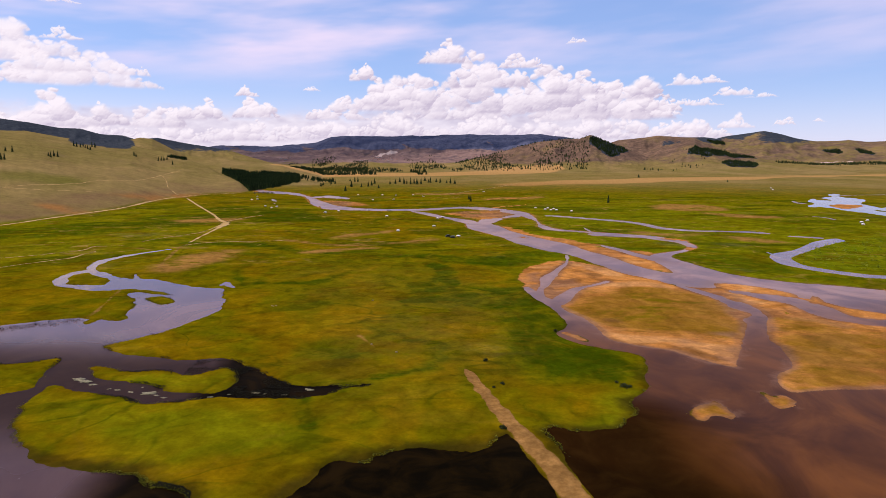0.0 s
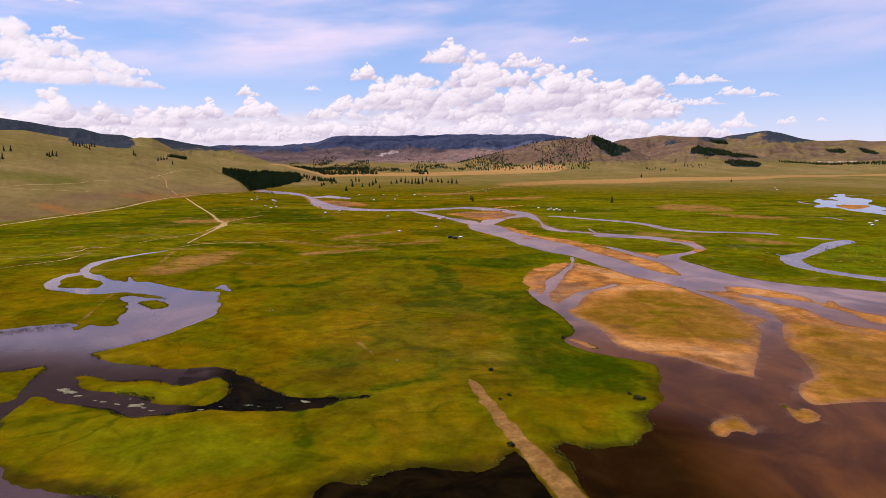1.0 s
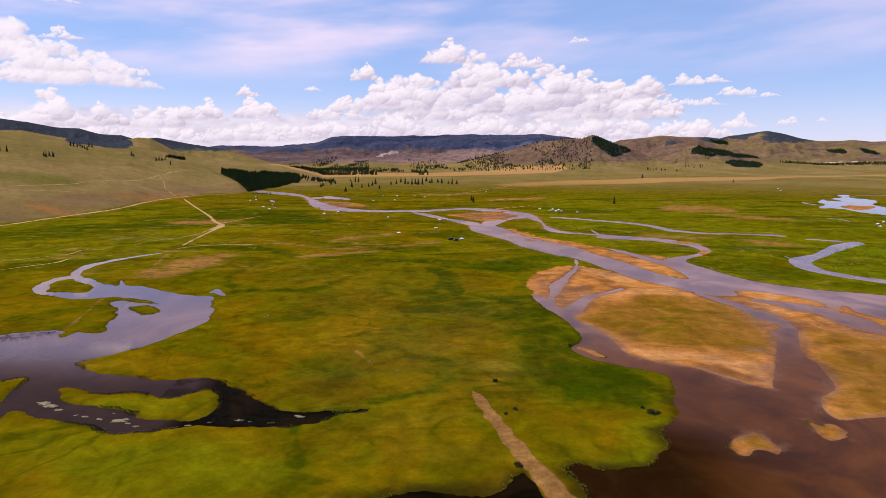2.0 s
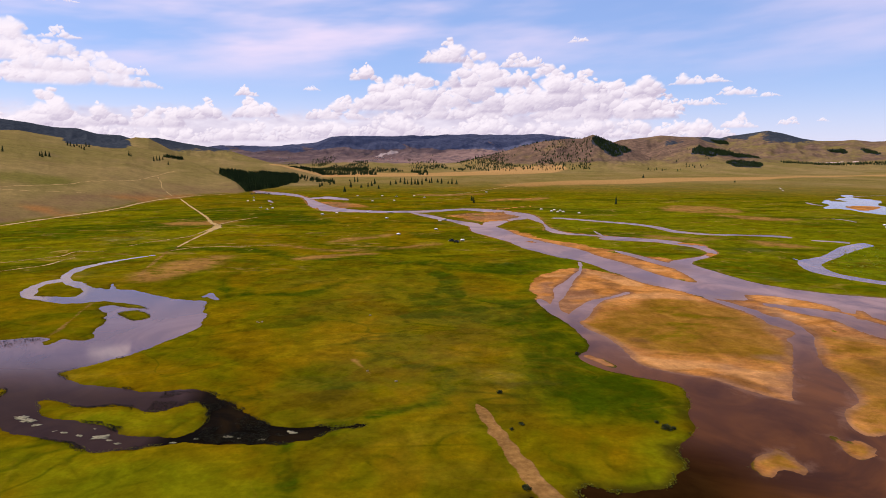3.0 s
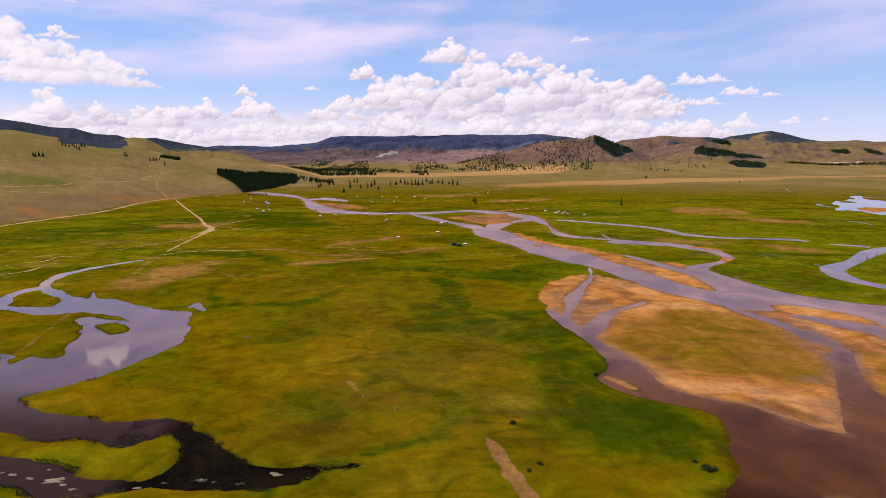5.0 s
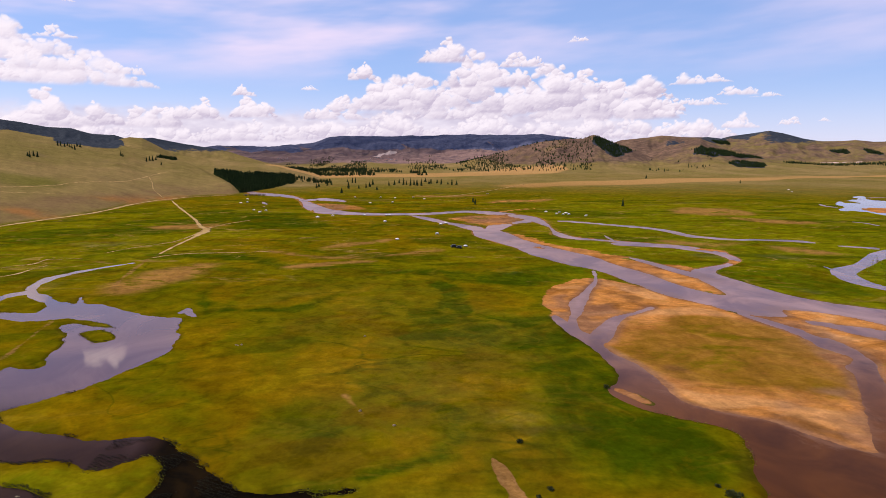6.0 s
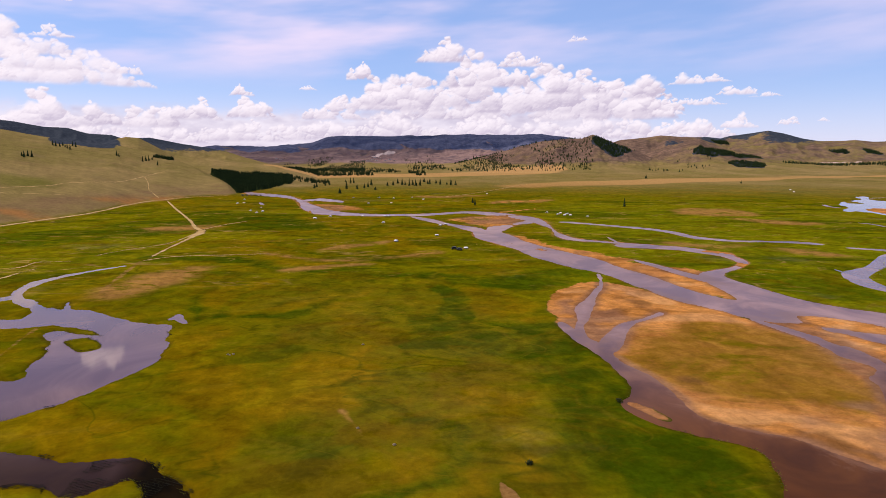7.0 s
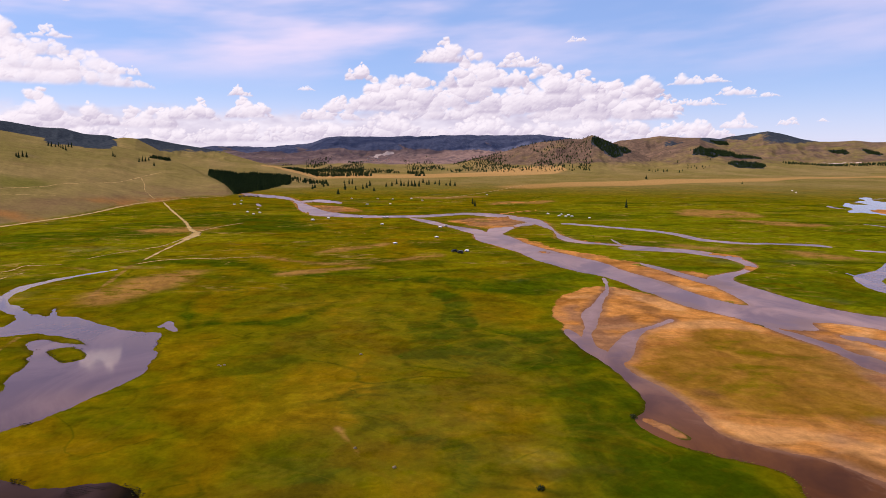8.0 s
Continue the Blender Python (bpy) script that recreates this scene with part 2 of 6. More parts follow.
def frayed(mat):
    """Lets a strip's material thin out where the strip is little worn, in ragged patches."""
    k = Mat(mat.name, 1.0, 0.0, mat)
    ragged = k.sum("ADD", k.fit(k.noise(9, 5, 0.65), 0.2, 0.8, -0.35, 0.35), k.fit(k.noise(42, 4, 0.6), 0.25, 0.75, -0.25, 0.25))
    clear, both = k.n.new("ShaderNodeBsdfTransparent"), k.n.new("ShaderNodeMixShader")
    k.l.new(k.fit(k.sum("ADD", k.attr("worn"), ragged), 0.15, 0.85), both.inputs[0])
    k.l.new(clear.outputs[0], both.inputs[1])
    k.l.new(k.bsdf.outputs[0], both.inputs[2])
    k.l.new(both.outputs[0], k.n["Material Output"].inputs["Surface"])
    return mat


def plain(name, low, high, size, rough=0.8, spec=0.3, bump=0.0):
    k = Mat(name, rough, spec)
    grain = k.noise(size, 5, 0.65)
    k.colour(k.mix(k.fit(grain, 0.3, 0.7), low, high))
    if bump:
        k.bump(grain, bump, size * 0.2)
    return k.mat


def needles():
    k = Mat("larch_needles", 1.0, 0.0)
    tone = k.mix(k.island(), (0.023, 0.040, 0.013), (0.054, 0.074, 0.022))
    k.colour(k.mix(k.fit(k.noise(3.0, 4), 0.3, 0.7, 0.0, 0.6), tone, (0.012, 0.020, 0.008)))
    return k.mat


GROUND = ground_material()
WATER = water_material()
RILL = frayed(water_material())
TRACK = frayed(plain("track_dust", (0.36, 0.235, 0.080), (0.50, 0.335, 0.130), 9.0, 1.0, 0.0))
BARK = plain("bark", (0.030, 0.022, 0.016), (0.075, 0.055, 0.038), 0.4, 0.95, 0.1, 0.5)
NEEDLES = needles()
# ger walls: white felt like the roof, with the shade put into its colour
SHADED_FELT = plain("shaded_felt", (0.26, 0.23, 0.17), (0.36, 0.32, 0.24), 0.7, 0.95, 0.0, 0.2)
FELT = plain("white_felt", (0.84, 0.78, 0.66), (0.90, 0.85, 0.73), 0.7, 0.95, 0.0, 0.2)
ROPE = plain("rope_band", (0.30, 0.24, 0.16), (0.42, 0.34, 0.23), 0.2, 0.9)
TIMBER = plain("painted_timber", (0.30, 0.085, 0.030), (0.42, 0.14, 0.05), 0.3, 0.6)
GREY_WOOD = plain("weathered_wood", (0.085, 0.066, 0.050), (0.16, 0.13, 0.10), 0.5, 0.9)
STONE = plain("field_stone", (0.15, 0.105, 0.05), (0.27, 0.20, 0.10), 0.6, 0.9, 0.2, 0.6)
SHRUB = plain("dark_shrub", (0.024, 0.030, 0.004), (0.058, 0.064, 0.007), 0.5, 0.9)
TUFT = plain("bank_grass", (0.110, 0.118, 0.001), (0.200, 0.190, 0.002), 1.2, 0.95)
SEDGE = plain("black_sedge", (0.006, 0.006, 0.001), (0.020, 0.018, 0.003), 0.5, 0.95)
WILLOW = plain("willow_leaves", (0.120, 0.172, 0.004), (0.290, 0.300, 0.012), 1.5, 0.9)
GRAVEL = plain("pale_gravel", (0.15, 0.135, 0.07), (0.34, 0.30, 0.17), 0.8, 0.9, 0.2, 0.5)
DARK_PAINT = plain("dark_paint", (0.012, 0.013, 0.015), (0.024, 0.024, 0.026), 1.5, 0.4, 0.5)
GLASS = plain("window_glass", (0.02, 0.025, 0.03), (0.03, 0.035, 0.04), 0.5, 0.08, 0.5)
RUBBER = plain("tyre_rubber", (0.012, 0.012, 0.012), (0.025, 0.024, 0.022), 0.3, 0.9)
PLASTER = plain("whitewashed_wall", (0.55, 0.50, 0.42), (0.70, 0.65, 0.56), 2.0, 0.9)
TIN = plain("rusty_tin_roof", (0.20, 0.085, 0.050), (0.30, 0.13, 0.075), 2.0, 0.7)

# ---- plan of the valley, in metres from the start of the flight ----
POND = [(-178.3, 377.7), (-169.7, 373.9), (-177.1, 394.0), (-166.3, 373.8), (-157.6, 371.7), (-139.9, 359.6), (-119.6, 346.5), (-108.4, 343.2),
    (-100.0, 318.3), (-94.6, 296.8), (-99.4, 278.3), (-105.5, 262.0), (-111.6, 251.4), (-117.8, 245.5), (-120.1, 238.9), (-128.5, 226.9), (-165.5,
    217.1), (-204.6, 218.5), (-186.2, 258.2), (-178.5, 267.3), (-168.4, 274.2), (-155.9, 282.3), (-145.3, 271.5), (-142.2, 279.9), (-133.2, 277.6),
    (-132.9, 289.6), (-138.6, 307.6), (-139.6, 322.3), (-126.1, 319.3), (-138.3, 335.7), (-155.7, 344.9), (-167.3, 343.8), (-177.9, 356.2)]
POND_ARM = [(-120.1, 238.9), (-111.4, 230.2), (-100.7, 225.9), (-83.9, 221.4), (-70.5, 223.5), (-60.0, 214.4), (-50.7, 203.9), (-41.7, 196.2), (-31.4,
    193.9), (-16.8, 194.8), (-25.6, 189.8), (-34.3, 184.5), (-52.4, 185.6), (-62.4, 185.1), (-74.9, 182.5), (-82.5, 181.0), (-90.6, 186.1), (-104.1,
    191.2), (-117.6, 198.5), (-118.0, 187.1), (-113.3, 173.2), (-103.8, 159.6), (-91.4, 146.8), (-81.9, 142.9), (-67.8, 140.5), (-59.5, 134.3),
    (-49.8, 126.5), (-45.4, 105.8), (-106.3, 108.1), (-228.9, 245.8), (-178.9, 247.7), (-139.3, 247.0)]
ISLE_A = [(-156.8, 215.6), (-138.7, 220.3), (-129.9, 225.0), (-127.5, 212.8), (-123.4, 199.2), (-124.3, 193.4), (-129.5, 190.7), (-134.5, 183.3)]
ISLE_B = [(-113.9, 214.1), (-109.6, 215.1), (-98.2, 208.9), (-87.9, 211.4), (-76.3, 205.4), (-67.0, 211.8), (-60.6, 199.5), (-61.1, 192.0), (-70.4,
    188.6), (-79.4, 189.8), (-85.8, 196.8), (-96.2, 200.3), (-104.5, 202.6)]
ISLE_C = [(-139.6, 322.3), (-134.0, 324.7), (-126.7, 319.3), (-123.7, 313.0), (-127.1, 309.5), (-134.7, 313.4)]
POND_NECK = [(-195, 494), (-207, 477), (-219, 454), (-222.5, 435.2), (-216.3, 411.2), (-205.9, 395.0), (-188.4, 378.0), (-170.5, 360.7), (-172.8,
    370.6), (-184.2, 383.2), (-201.8, 400.6), (-210.0, 413.0), (-213.7, 428.1), (-213.8, 446.7), (-205, 472), (-193, 491)]
POND_LOOP = [(-211.3, 406.9), (-218.3, 393.6), (-215.8, 375.6), (-205.9, 357.3), (-186.6, 346.0), (-166.0, 340.9), (-170.8, 354.4), (-192.2, 356.8),
    (-201.8, 361.8), (-208.7, 377.0), (-211.0, 389.6), (-205.5, 396.9)]
POND_GAP = [(-136.3, 289.8), (-140.0, 307.6), (-146.5, 322.6), (-154.5, 332.1), (-149.5, 337.5), (-141.7, 333.0), (-121.8, 326.9), (-109.7, 300.7), (-111.0, 282.7), (-119.5, 279.1), (-130.5, 281.4)]
POND_INLET = [(-111.8, 355.4, 0.6), (-111.5, 361.8, 1.0), (-107.6, 353.7, 0.7), (-103.5, 347.4, 0.4)]
POND_REEDS = [(-187.1, 259.6, 5.7), (-177.4, 265.6, 7.4), (-166.8, 271.5, 6.5), (-153.4, 278.9, 5.3)]
BOG = [(-25.6, 134.6), (-21.1, 143.4), (-14.4, 144.0), (-6.4, 148.7), (4.8, 147.4), (14.6, 146.8), (22.9, 156.0), (27.1, 150.0), (29.1, 138.3), (30.4,
    122.5), (26.8, 103.2), (-33.2, 105.4), (-31.3, 123.7)]
LAGOON = [(25.7, 103.3), (34.9, 124.6), (35.3, 142.2), (33.6, 159.0), (44.5, 158.6), (55.2, 161.1), (61.3, 173.2), (70.0, 187.2), (78.6, 208.2), (80.2, 221.9), (66.1, 232.1), (57.7, 242.9), (56.4, 252.7), (63.2, 263.9), (63.2, 294.4), (58.4, 316.4), (57.1, 338.6), (60.1, 341.5), (62.8, 324.2), (66.6, 312.3), (69.0, 304.8), (67.9, 290.9), (74.5, 270.1), (74.6, 242.3), (87.5, 230.6), (94.2, 225.4), (100.5, 215.3), (110.3, 207.1), (119.0, 222.5), (136.7, 231.0), (135.0, 221.9), (129.7, 209.3), (121.2, 200.9), (115.6, 192.5), (114.9, 183.7), (122.5, 184.4), (133.7, 184.9), (145.7, 184.5), (187.9, 192.0), (159.9, 155.1), (117.2, 99.9)]
SANDISLE_A = [(77.6, 171.0), (82.5, 175.0), (87.3, 177.4), (89.2, 173.1), (89.3, 167.0), (86.2, 163.3), (83.3, 166.0), (79.2, 162.4), (76.0, 164.8)]
SANDISLE_B = [(105.4, 182.6), (107.2, 180.3), (111.0, 180.1), (111.5, 175.7), (107.7, 171.6), (103.9, 170.9), (104.3, 175.9)]
RIVER_MAIN = [(45, 656), (56, 684), (71, 672), (82, 645), (88, 605), (103, 551), (120, 514), (129, 468), (138.1, 436.3), (144.8, 398.0), (156.8,
    379.9), (160.6, 412.3), (167.4, 447.8), (183, 463), (200, 474), (211, 491), (212, 514), (204, 536), (184, 551), (155, 564), (159, 581), (190,
    571), (213, 554), (224, 521), (222, 491), (208, 471), (184.0, 449.8), (179.9, 432.3), (184.0, 411.4), (191.8, 373.1), (213.3, 349.9), (237.5,
    336.5), (261.8, 318.3), (310.3, 282.1), (260.9, 235.5), (220.1, 272.6), (205.1, 289.3), (196.4, 311.4), (178.7, 334.2), (155.1, 338.0), (143.2,
    347.7), (135.6, 362.8), (125.2, 383.0), (116.2, 420.6), (108, 455), (92, 481), (79, 519), (71, 552), (57, 589), (46, 621)]
RIVER_ARM = [(144.5, 342.9), (154.2, 320.9), (158.4, 306.4), (160.4, 290.9), (156.3, 275.0), (146.1, 256.4), (138.5, 240.0), (136.7, 231.0), (135.0, 221.9), (129.7, 209.3), (121.2, 200.9), (116.0, 203.9),
    (110.3, 207.1), (119.0, 222.5), (129.9, 240.3), (140.4, 256.6), (144.6, 268.5), (149.1, 272.2), (153.4, 280.2), (150.9, 291.2), (151.3, 306.7)]
RIVER_SOUTH_ARM = [(173.2, 335.8), (175.8, 322.8), (190.6, 311.6), (197.2, 294.1), (197.0, 273.5), (209.9, 266.1), (249.8, 248.2), (238.3, 236.3),
    (199.8, 254.4), (188.5, 263.0), (181.5, 276.1), (181.3, 298.3), (170.2, 314.9), (165.9, 327.4)]
CREEK = [(107, 453, 1.3), (102.7, 432.7, 1.2), (97.9, 416.8, 1.3), (91.1, 402.0, 1.6), (86.0, 390.2, 2.0), (80.1, 377.2, 3.5), (74.8, 365.0, 4.0),
    (71.3, 350.3, 2.5), (66.1, 336.8, 1.8), (62.3, 320.2, 2.0)]
RIDGE_A = [(68.9, 294.2, 1.0), (71.4, 280.1, 1.5), (74.7, 268.1, 2.2), (77.0, 254.5, 4.0), (83.3, 244.3, 5.0), (97.7, 239.9, 4.5), (107.9, 232.0,
    7.0), (114.4, 222.7, 7.0)]
RIDGE_B = [(95.7, 340.2, 2.0), (114.3, 348.7, 4.5), (129.7, 346.6, 5.5), (137.9, 338.6, 2.5)]
RIDGE_C = [(134.1, 438.9, 3.0), (142.3, 424.2, 4.5), (155.3, 416.9, 4.5), (160.5, 410.1, 2.0)]
RIDGE_D = [(170.4, 346.7, 2.5), (183.3, 337.0, 3.5), (162.9, 315.2, 4.0), (168.7, 301.1, 4.0)]
RIDGE_E = [(131, 561, 4.0), (144, 534, 4.5), (150, 513, 2.5)]
RIDGE_F = [(103.5, 410.0, 5.0), (115.0, 397.1, 7.0), (118.2, 377.6, 4.0)]
RIDGE_G = [(68.8, 394.7, 2.0), (77.5, 402.5, 4.0), (87.6, 406.3, 2.0)]
STAIN_A = [(84.6, 271.6, 1.0), (93.3, 260.1, 1.5), (103.1, 247.7, 1.5)]
STAIN_B = [(97.0, 232.4, 4.0), (100.1, 226.6, 6.0), (104.5, 219.7, 4.0)]
STAIN_C = [(98.5, 389.7, 2.0), (107.5, 370.8, 2.5), (88.5, 362.8, 2.0), (110.2, 357.0, 2.0)]
STAIN_D = [(128.7, 382.8, 2.0), (136.0, 373.3, 4.0), (143.0, 364.2, 2.5)]
SPIT_A = [(59.5, 250.9, 1.7), (62.8, 245.1, 2.2), (65.2, 240.3, 1.5)]
SAND_H = [(108, 1017, 2.5), (137, 1042, 4.5), (167, 1054, 4.0), (205, 1081, 2.0)]
SAND_I = [(100, 865, 3.0), (130, 893, 3.5), (153, 912, 2.5)]
CREEK_B = [(108.1, 355.4, 1.0), (97.4, 346.2, 1.2), (89.5, 340.4, 2.2), (81.4, 330.5, 4.0), (74.7, 317.1, 4.5), (68.4, 304.8, 4.5)]
RIVER_EAST = [(98, 862), (120, 828), (134, 800), (139, 765), (134, 711), (129, 653), (135, 619), (146, 606), (164, 591), (182, 578), (198, 563), (211, 548), (224, 537),
    (229, 526), (216, 496), (214, 512), (204, 530), (193, 547), (178, 565), (161, 579), (143, 592), (131, 598), (121, 614), (121, 643), (125, 687), (121, 721), (112, 770), (92, 830)]
BROOK = [(151, 756), (172, 742), (198, 715), (223, 691), (235, 669), (241, 652), (243, 629), (250, 615), (266, 599), (296, 592), (319, 584), (325, 573), (322, 568), (314, 575),
    (293, 585), (262, 590), (245, 603), (236, 609), (232, 626), (229, 652), (219, 677), (195, 703), (169, 730), (149, 746)]
BROOK_B = [(147, 504), (154, 489), (159, 470), (164.5, 447.9), (169.0, 437.6), (163.6, 423.5), (159.2, 433.1), (154, 453), (150, 474), (145, 496)]
OXBOW = [(360, 519), (361, 534), (334, 517), (287, 471), (258, 452), (242.7, 416.0), (245.9, 392.3), (259.6, 368.8), (278.0, 355.9), (333.1, 334.5),
    (344.9, 346.8), (285.7, 366.0), (267.0, 379.7), (256.9, 398.1), (256.7, 417.8), (265.5, 436.6), (287, 457), (316, 485), (342, 506)]
OXBOW_TAIL = [(263.8, 449.5, 2.0), (260, 455, 1.5), (261, 463, 1.5)]
LAKE = [(608, 974), (663, 1036), (703, 1063), (740, 1122), (769, 1138), (724, 1062), (725, 1007), (665, 926), (638, 865), (660, 818), (562, 696),
    (560, 765), (558, 805), (562, 858), (545, 868), (585, 918)]
SANDISLE_C = [(586, 886), (626, 916), (636, 884), (584, 830), (570, 839)]
LAKE_TAIL = [(740, 1091, 4.0), (794, 1105, 3.5), (898, 1117, 4.0)]
LAKE_CREEK = [(578, 963, 2.0), (567, 929, 3.0), (569, 907, 3.0)]
BROOK_C = [(165, 631), (165, 620), (164, 598), (162, 589), (161, 605), (163, 622)]
BROOK_E = [(333, 556), (344, 549), (355, 542), (350, 533), (340, 543), (330, 552)]
BAR_A = [(167.0, 348.4), (178.5, 346.4), (190.4, 338.2), (197.6, 323.4), (196.6, 312.7), (189.2, 311.6), (181.1, 321.3), (169.6, 328.7), (164.0, 333.2)]
BAR_B = [(158.3, 319.4), (169.1, 321.7), (174.0, 308.3), (179.3, 294.8), (172.4, 295.1), (163.8, 300.1), (156.4, 305.2)]
BAR_C = [(200.6, 292.9), (208.3, 285.8), (214.9, 277.0), (207.6, 267.1), (200.7, 271.3), (198.0, 280.7)]
BAR_D = [(202.4, 313.8), (205.2, 311.1), (198.7, 300.0), (194.0, 299.0)]
LAKE_ISLE = [(678, 948), (762, 1019), (760, 1006), (640, 846), (636, 865)]
GREEN_A = [(104.3, 308.4), (127.4, 331.7), (133.4, 312.4), (129.9, 284.3), (106.1, 261.4), (96.0, 275.2)]
MEADOW_C = [(138.1, 206.0), (158.5, 221.1), (177.8, 227.3), (147.5, 186.8), (135.3, 187.3), (126.1, 190.1)]
BROOK_D = [(462, 726, 1.2), (468, 712, 2.0), (464, 687, 1.5)]
RIVER_UPPER = [(-355, 1360), (-285, 1275), (-228, 1208), (-197, 1141), (-159, 1027), (-116, 912), (-79, 865), (-33, 850), (13, 858), (61, 884), (98, 865), (120, 825),
    (94, 800), (58, 851), (12, 826), (-32, 820), (-76, 826), (-107, 837), (-133, 856), (-162, 934), (-209, 1111), (-265, 1184), (-328, 1257)]
RIVER_BRAID = [(-189, 1103), (-154, 1131), (-115, 1071), (-111, 1031), (-144, 1059), (-181, 1060)]
TRACK_FAINT = [(-191, 509, 2.0), (-180, 455, 2.0), (-168.7, 407.4, 1.5)]
TRACK_SPIT = [(-150.5, 274.5, 1.2), (-150.3, 286.1, 1.2), (-154.6, 308.1, 1.2), (-159.4, 327.0, 1.2), (-162.1, 342.2, 0.8)]
WET_A = [(66.2, 379.5), (83.6, 378.9), (93.4, 349.5), (80.3, 322.2), (68.7, 303.6), (59.6, 323.0)]
WET_B = [(149.6, 347.4), (164.5, 324.6), (164.4, 290.8), (151.6, 267.2), (142.0, 273.5), (149.7, 315.7)]
WET_C = [(109.6, 241.0), (131.7, 248.3), (112.9, 208.1), (99.7, 213.5), (94.2, 225.4)]
RIVER_LINK = [(-14, 827), (12, 793), (31, 745), (46, 721), (63, 690), (59, 645), (43, 673), (30, 712), (11, 749), (-13, 808)]
RIVER_FORK = [(64, 701), (82, 720), (93, 732), (111, 763), (128, 781), (121, 738), (106, 728), (89, 695), (75, 661), (58, 635)]
STREAM = [(-296, 1265), (-279, 1176), (-244, 1069), (-218, 1004), (-204, 915), (-191, 858), (-190, 876), (-212, 926), (-239, 1005), (-264, 1128)]
SAND_A = [(65.2, 394.9), (81.8, 415.2), (100.1, 428.1), (123.4, 400.8), (138.1, 369.6), (141.9, 344.6), (152.4, 325.1), (150.9, 291.2), (143.1,
    265.6), (113.8, 209.9), (99.1, 212.3), (86.8, 228.5), (73.0, 240.8), (65.8, 278.3), (66.6, 300.1), (57.4, 337.1)]
SAND_B = [(158.9, 274.9), (171.1, 278.6), (177.7, 272.2), (184.7, 259.5), (196.8, 252.7), (227, 236.7), (190, 196), (145.7, 184.5), (133.7, 184.9), (122.5, 184.4), (114.9, 183.7), (115.6, 192.5), (122.1, 200.9), (130.1, 209.3), (135.8, 221.9), (140.2, 236.0), (143.4, 247.9)]
SAND_C = [(130, 498), (155, 476), (174, 455), (158.6, 381.7), (144.8, 398.0), (136.1, 436.4), (126, 465)]
SAND_D = [(78, 635), (91, 624), (110, 562), (139, 517), (131, 471), (115, 514), (92, 547), (78, 588)]
SAND_E = [(146.3, 355.6), (183.2, 356.0), (202.0, 320.5), (186.8, 286.6), (161.5, 285.3), (151.1, 309.2)]
MEADOW_A = [(76.4, 309.4), (98.6, 328.4), (133.0, 330.0), (146.5, 311.9), (140.3, 267.7), (127.4, 246.8), (107.8, 247.5), (88.6, 253.2), (79.5,
    271.8), (73.2, 292.9)]
MEADOW_B = [(140.1, 239.9), (168.0, 264.7), (178.8, 250.8), (199.3, 245.8), (192.2, 210.1), (166.3, 191.2), (137.0, 189.7), (121.3, 185.4), (130.8,
    212.4)]
GROVE = [(271.0, 438.9), (315, 491), (351, 516), (414, 543), (480, 541), (325.2, 362.8), (291.1, 378.8), (267.7, 391.5), (257.8, 408.8)]
SAND_F = [(33, 784), (78, 814), (116, 821), (115, 766), (88, 713), (56, 714), (38, 748)]
SAND_G = [(-162, 1027), (-108, 988), (-67, 900), (-114, 892), (-141, 944)]
TRACK_MAIN = [(15.3, 207.6, 0.8), (16.5, 202.5, 1.4), (18.0, 192.6, 1.8), (21.5, 176.4, 2.1), (24.6, 162.9, 2.5), (28.4, 149.3, 2.8), (31.1, 138.2,
    3.0), (32.7, 128.1, 3.2), (33.4, 121.3, 3.3), (31.8, 103.0, 3.3)]
TRACK_HILL = [(-441, 625, 2.4), (-432, 664, 2.4), (-427, 703, 2.4), (-421, 746, 2.4), (-414, 795, 2.3), (-406, 851, 2.3), (-409, 926, 2.3), (-417, 1004, 2.2), (-416, 1068, 2.0), (-405, 1110, 2.0), (-389, 1156, 2.0), (-359, 1187, 1.8), (-326, 1221, 1.8)]
TRACK_LINK = [(-404, 1105, 1.2), (-319, 919, 1.3), (-263, 803, 1.6), (-223, 712, 2.4), (-207, 677, 3.4), (-199, 616, 1.7), (-195, 565, 1.5), (-190, 519, 1.2)]
TRACK_EAST = [(-211, 682, 1.8), (-203, 730, 1.2), (-187, 770, 0.8)]
TRACK_WEST_A = [(-244, 484, 0.7), (-246, 468, 0.9), (-247, 450, 1.0), (-256.5, 436.5, 0.8), (-265.0, 425.6, 0.8), (-271.8, 413.2, 0.9), (-279.1,
    397.7, 1.0)]
TRACK_WEST_C = [(-207, 671, 0.8), (-205, 603, 1.0), (-214, 578, 0.7), (-225, 559, 0.7), (-233, 534, 0.6)]
TRACK_WEST_B = [(-235, 511, 0.6), (-249, 508, 0.7), (-259, 506, 0.9), (-258, 488, 0.9), (-270, 474, 0.7), (-285, 459, 0.7), (-313.9, 443.2, 1.0)]
TRACK_MEADOW = [(-191, 509, 0.8), (-179, 525, 0.8), (-163, 531, 0.8), (-135, 534, 0.7), (-108, 540, 0.7)]
LUSH_A = [(-44, 474, 11.0), (6.6, 446.0, 13.0), (37.6, 430.4, 17.0), (61.7, 434.2, 22.0), (89, 453, 15.0)]
LUSH_B = [(6.2, 424.6, 5.0), (14.8, 396.7, 6.0), (15.5, 370.6, 6.0), (11.3, 344.7, 10.0), (1.7, 321.1, 12.0), (-6.8, 308.7, 5.0)]
LUSH_C = [(4.9, 334.7, 15.0), (22.5, 324.3, 23.0), (39.8, 319.7, 25.0), (62.0, 312.4, 20.0)]
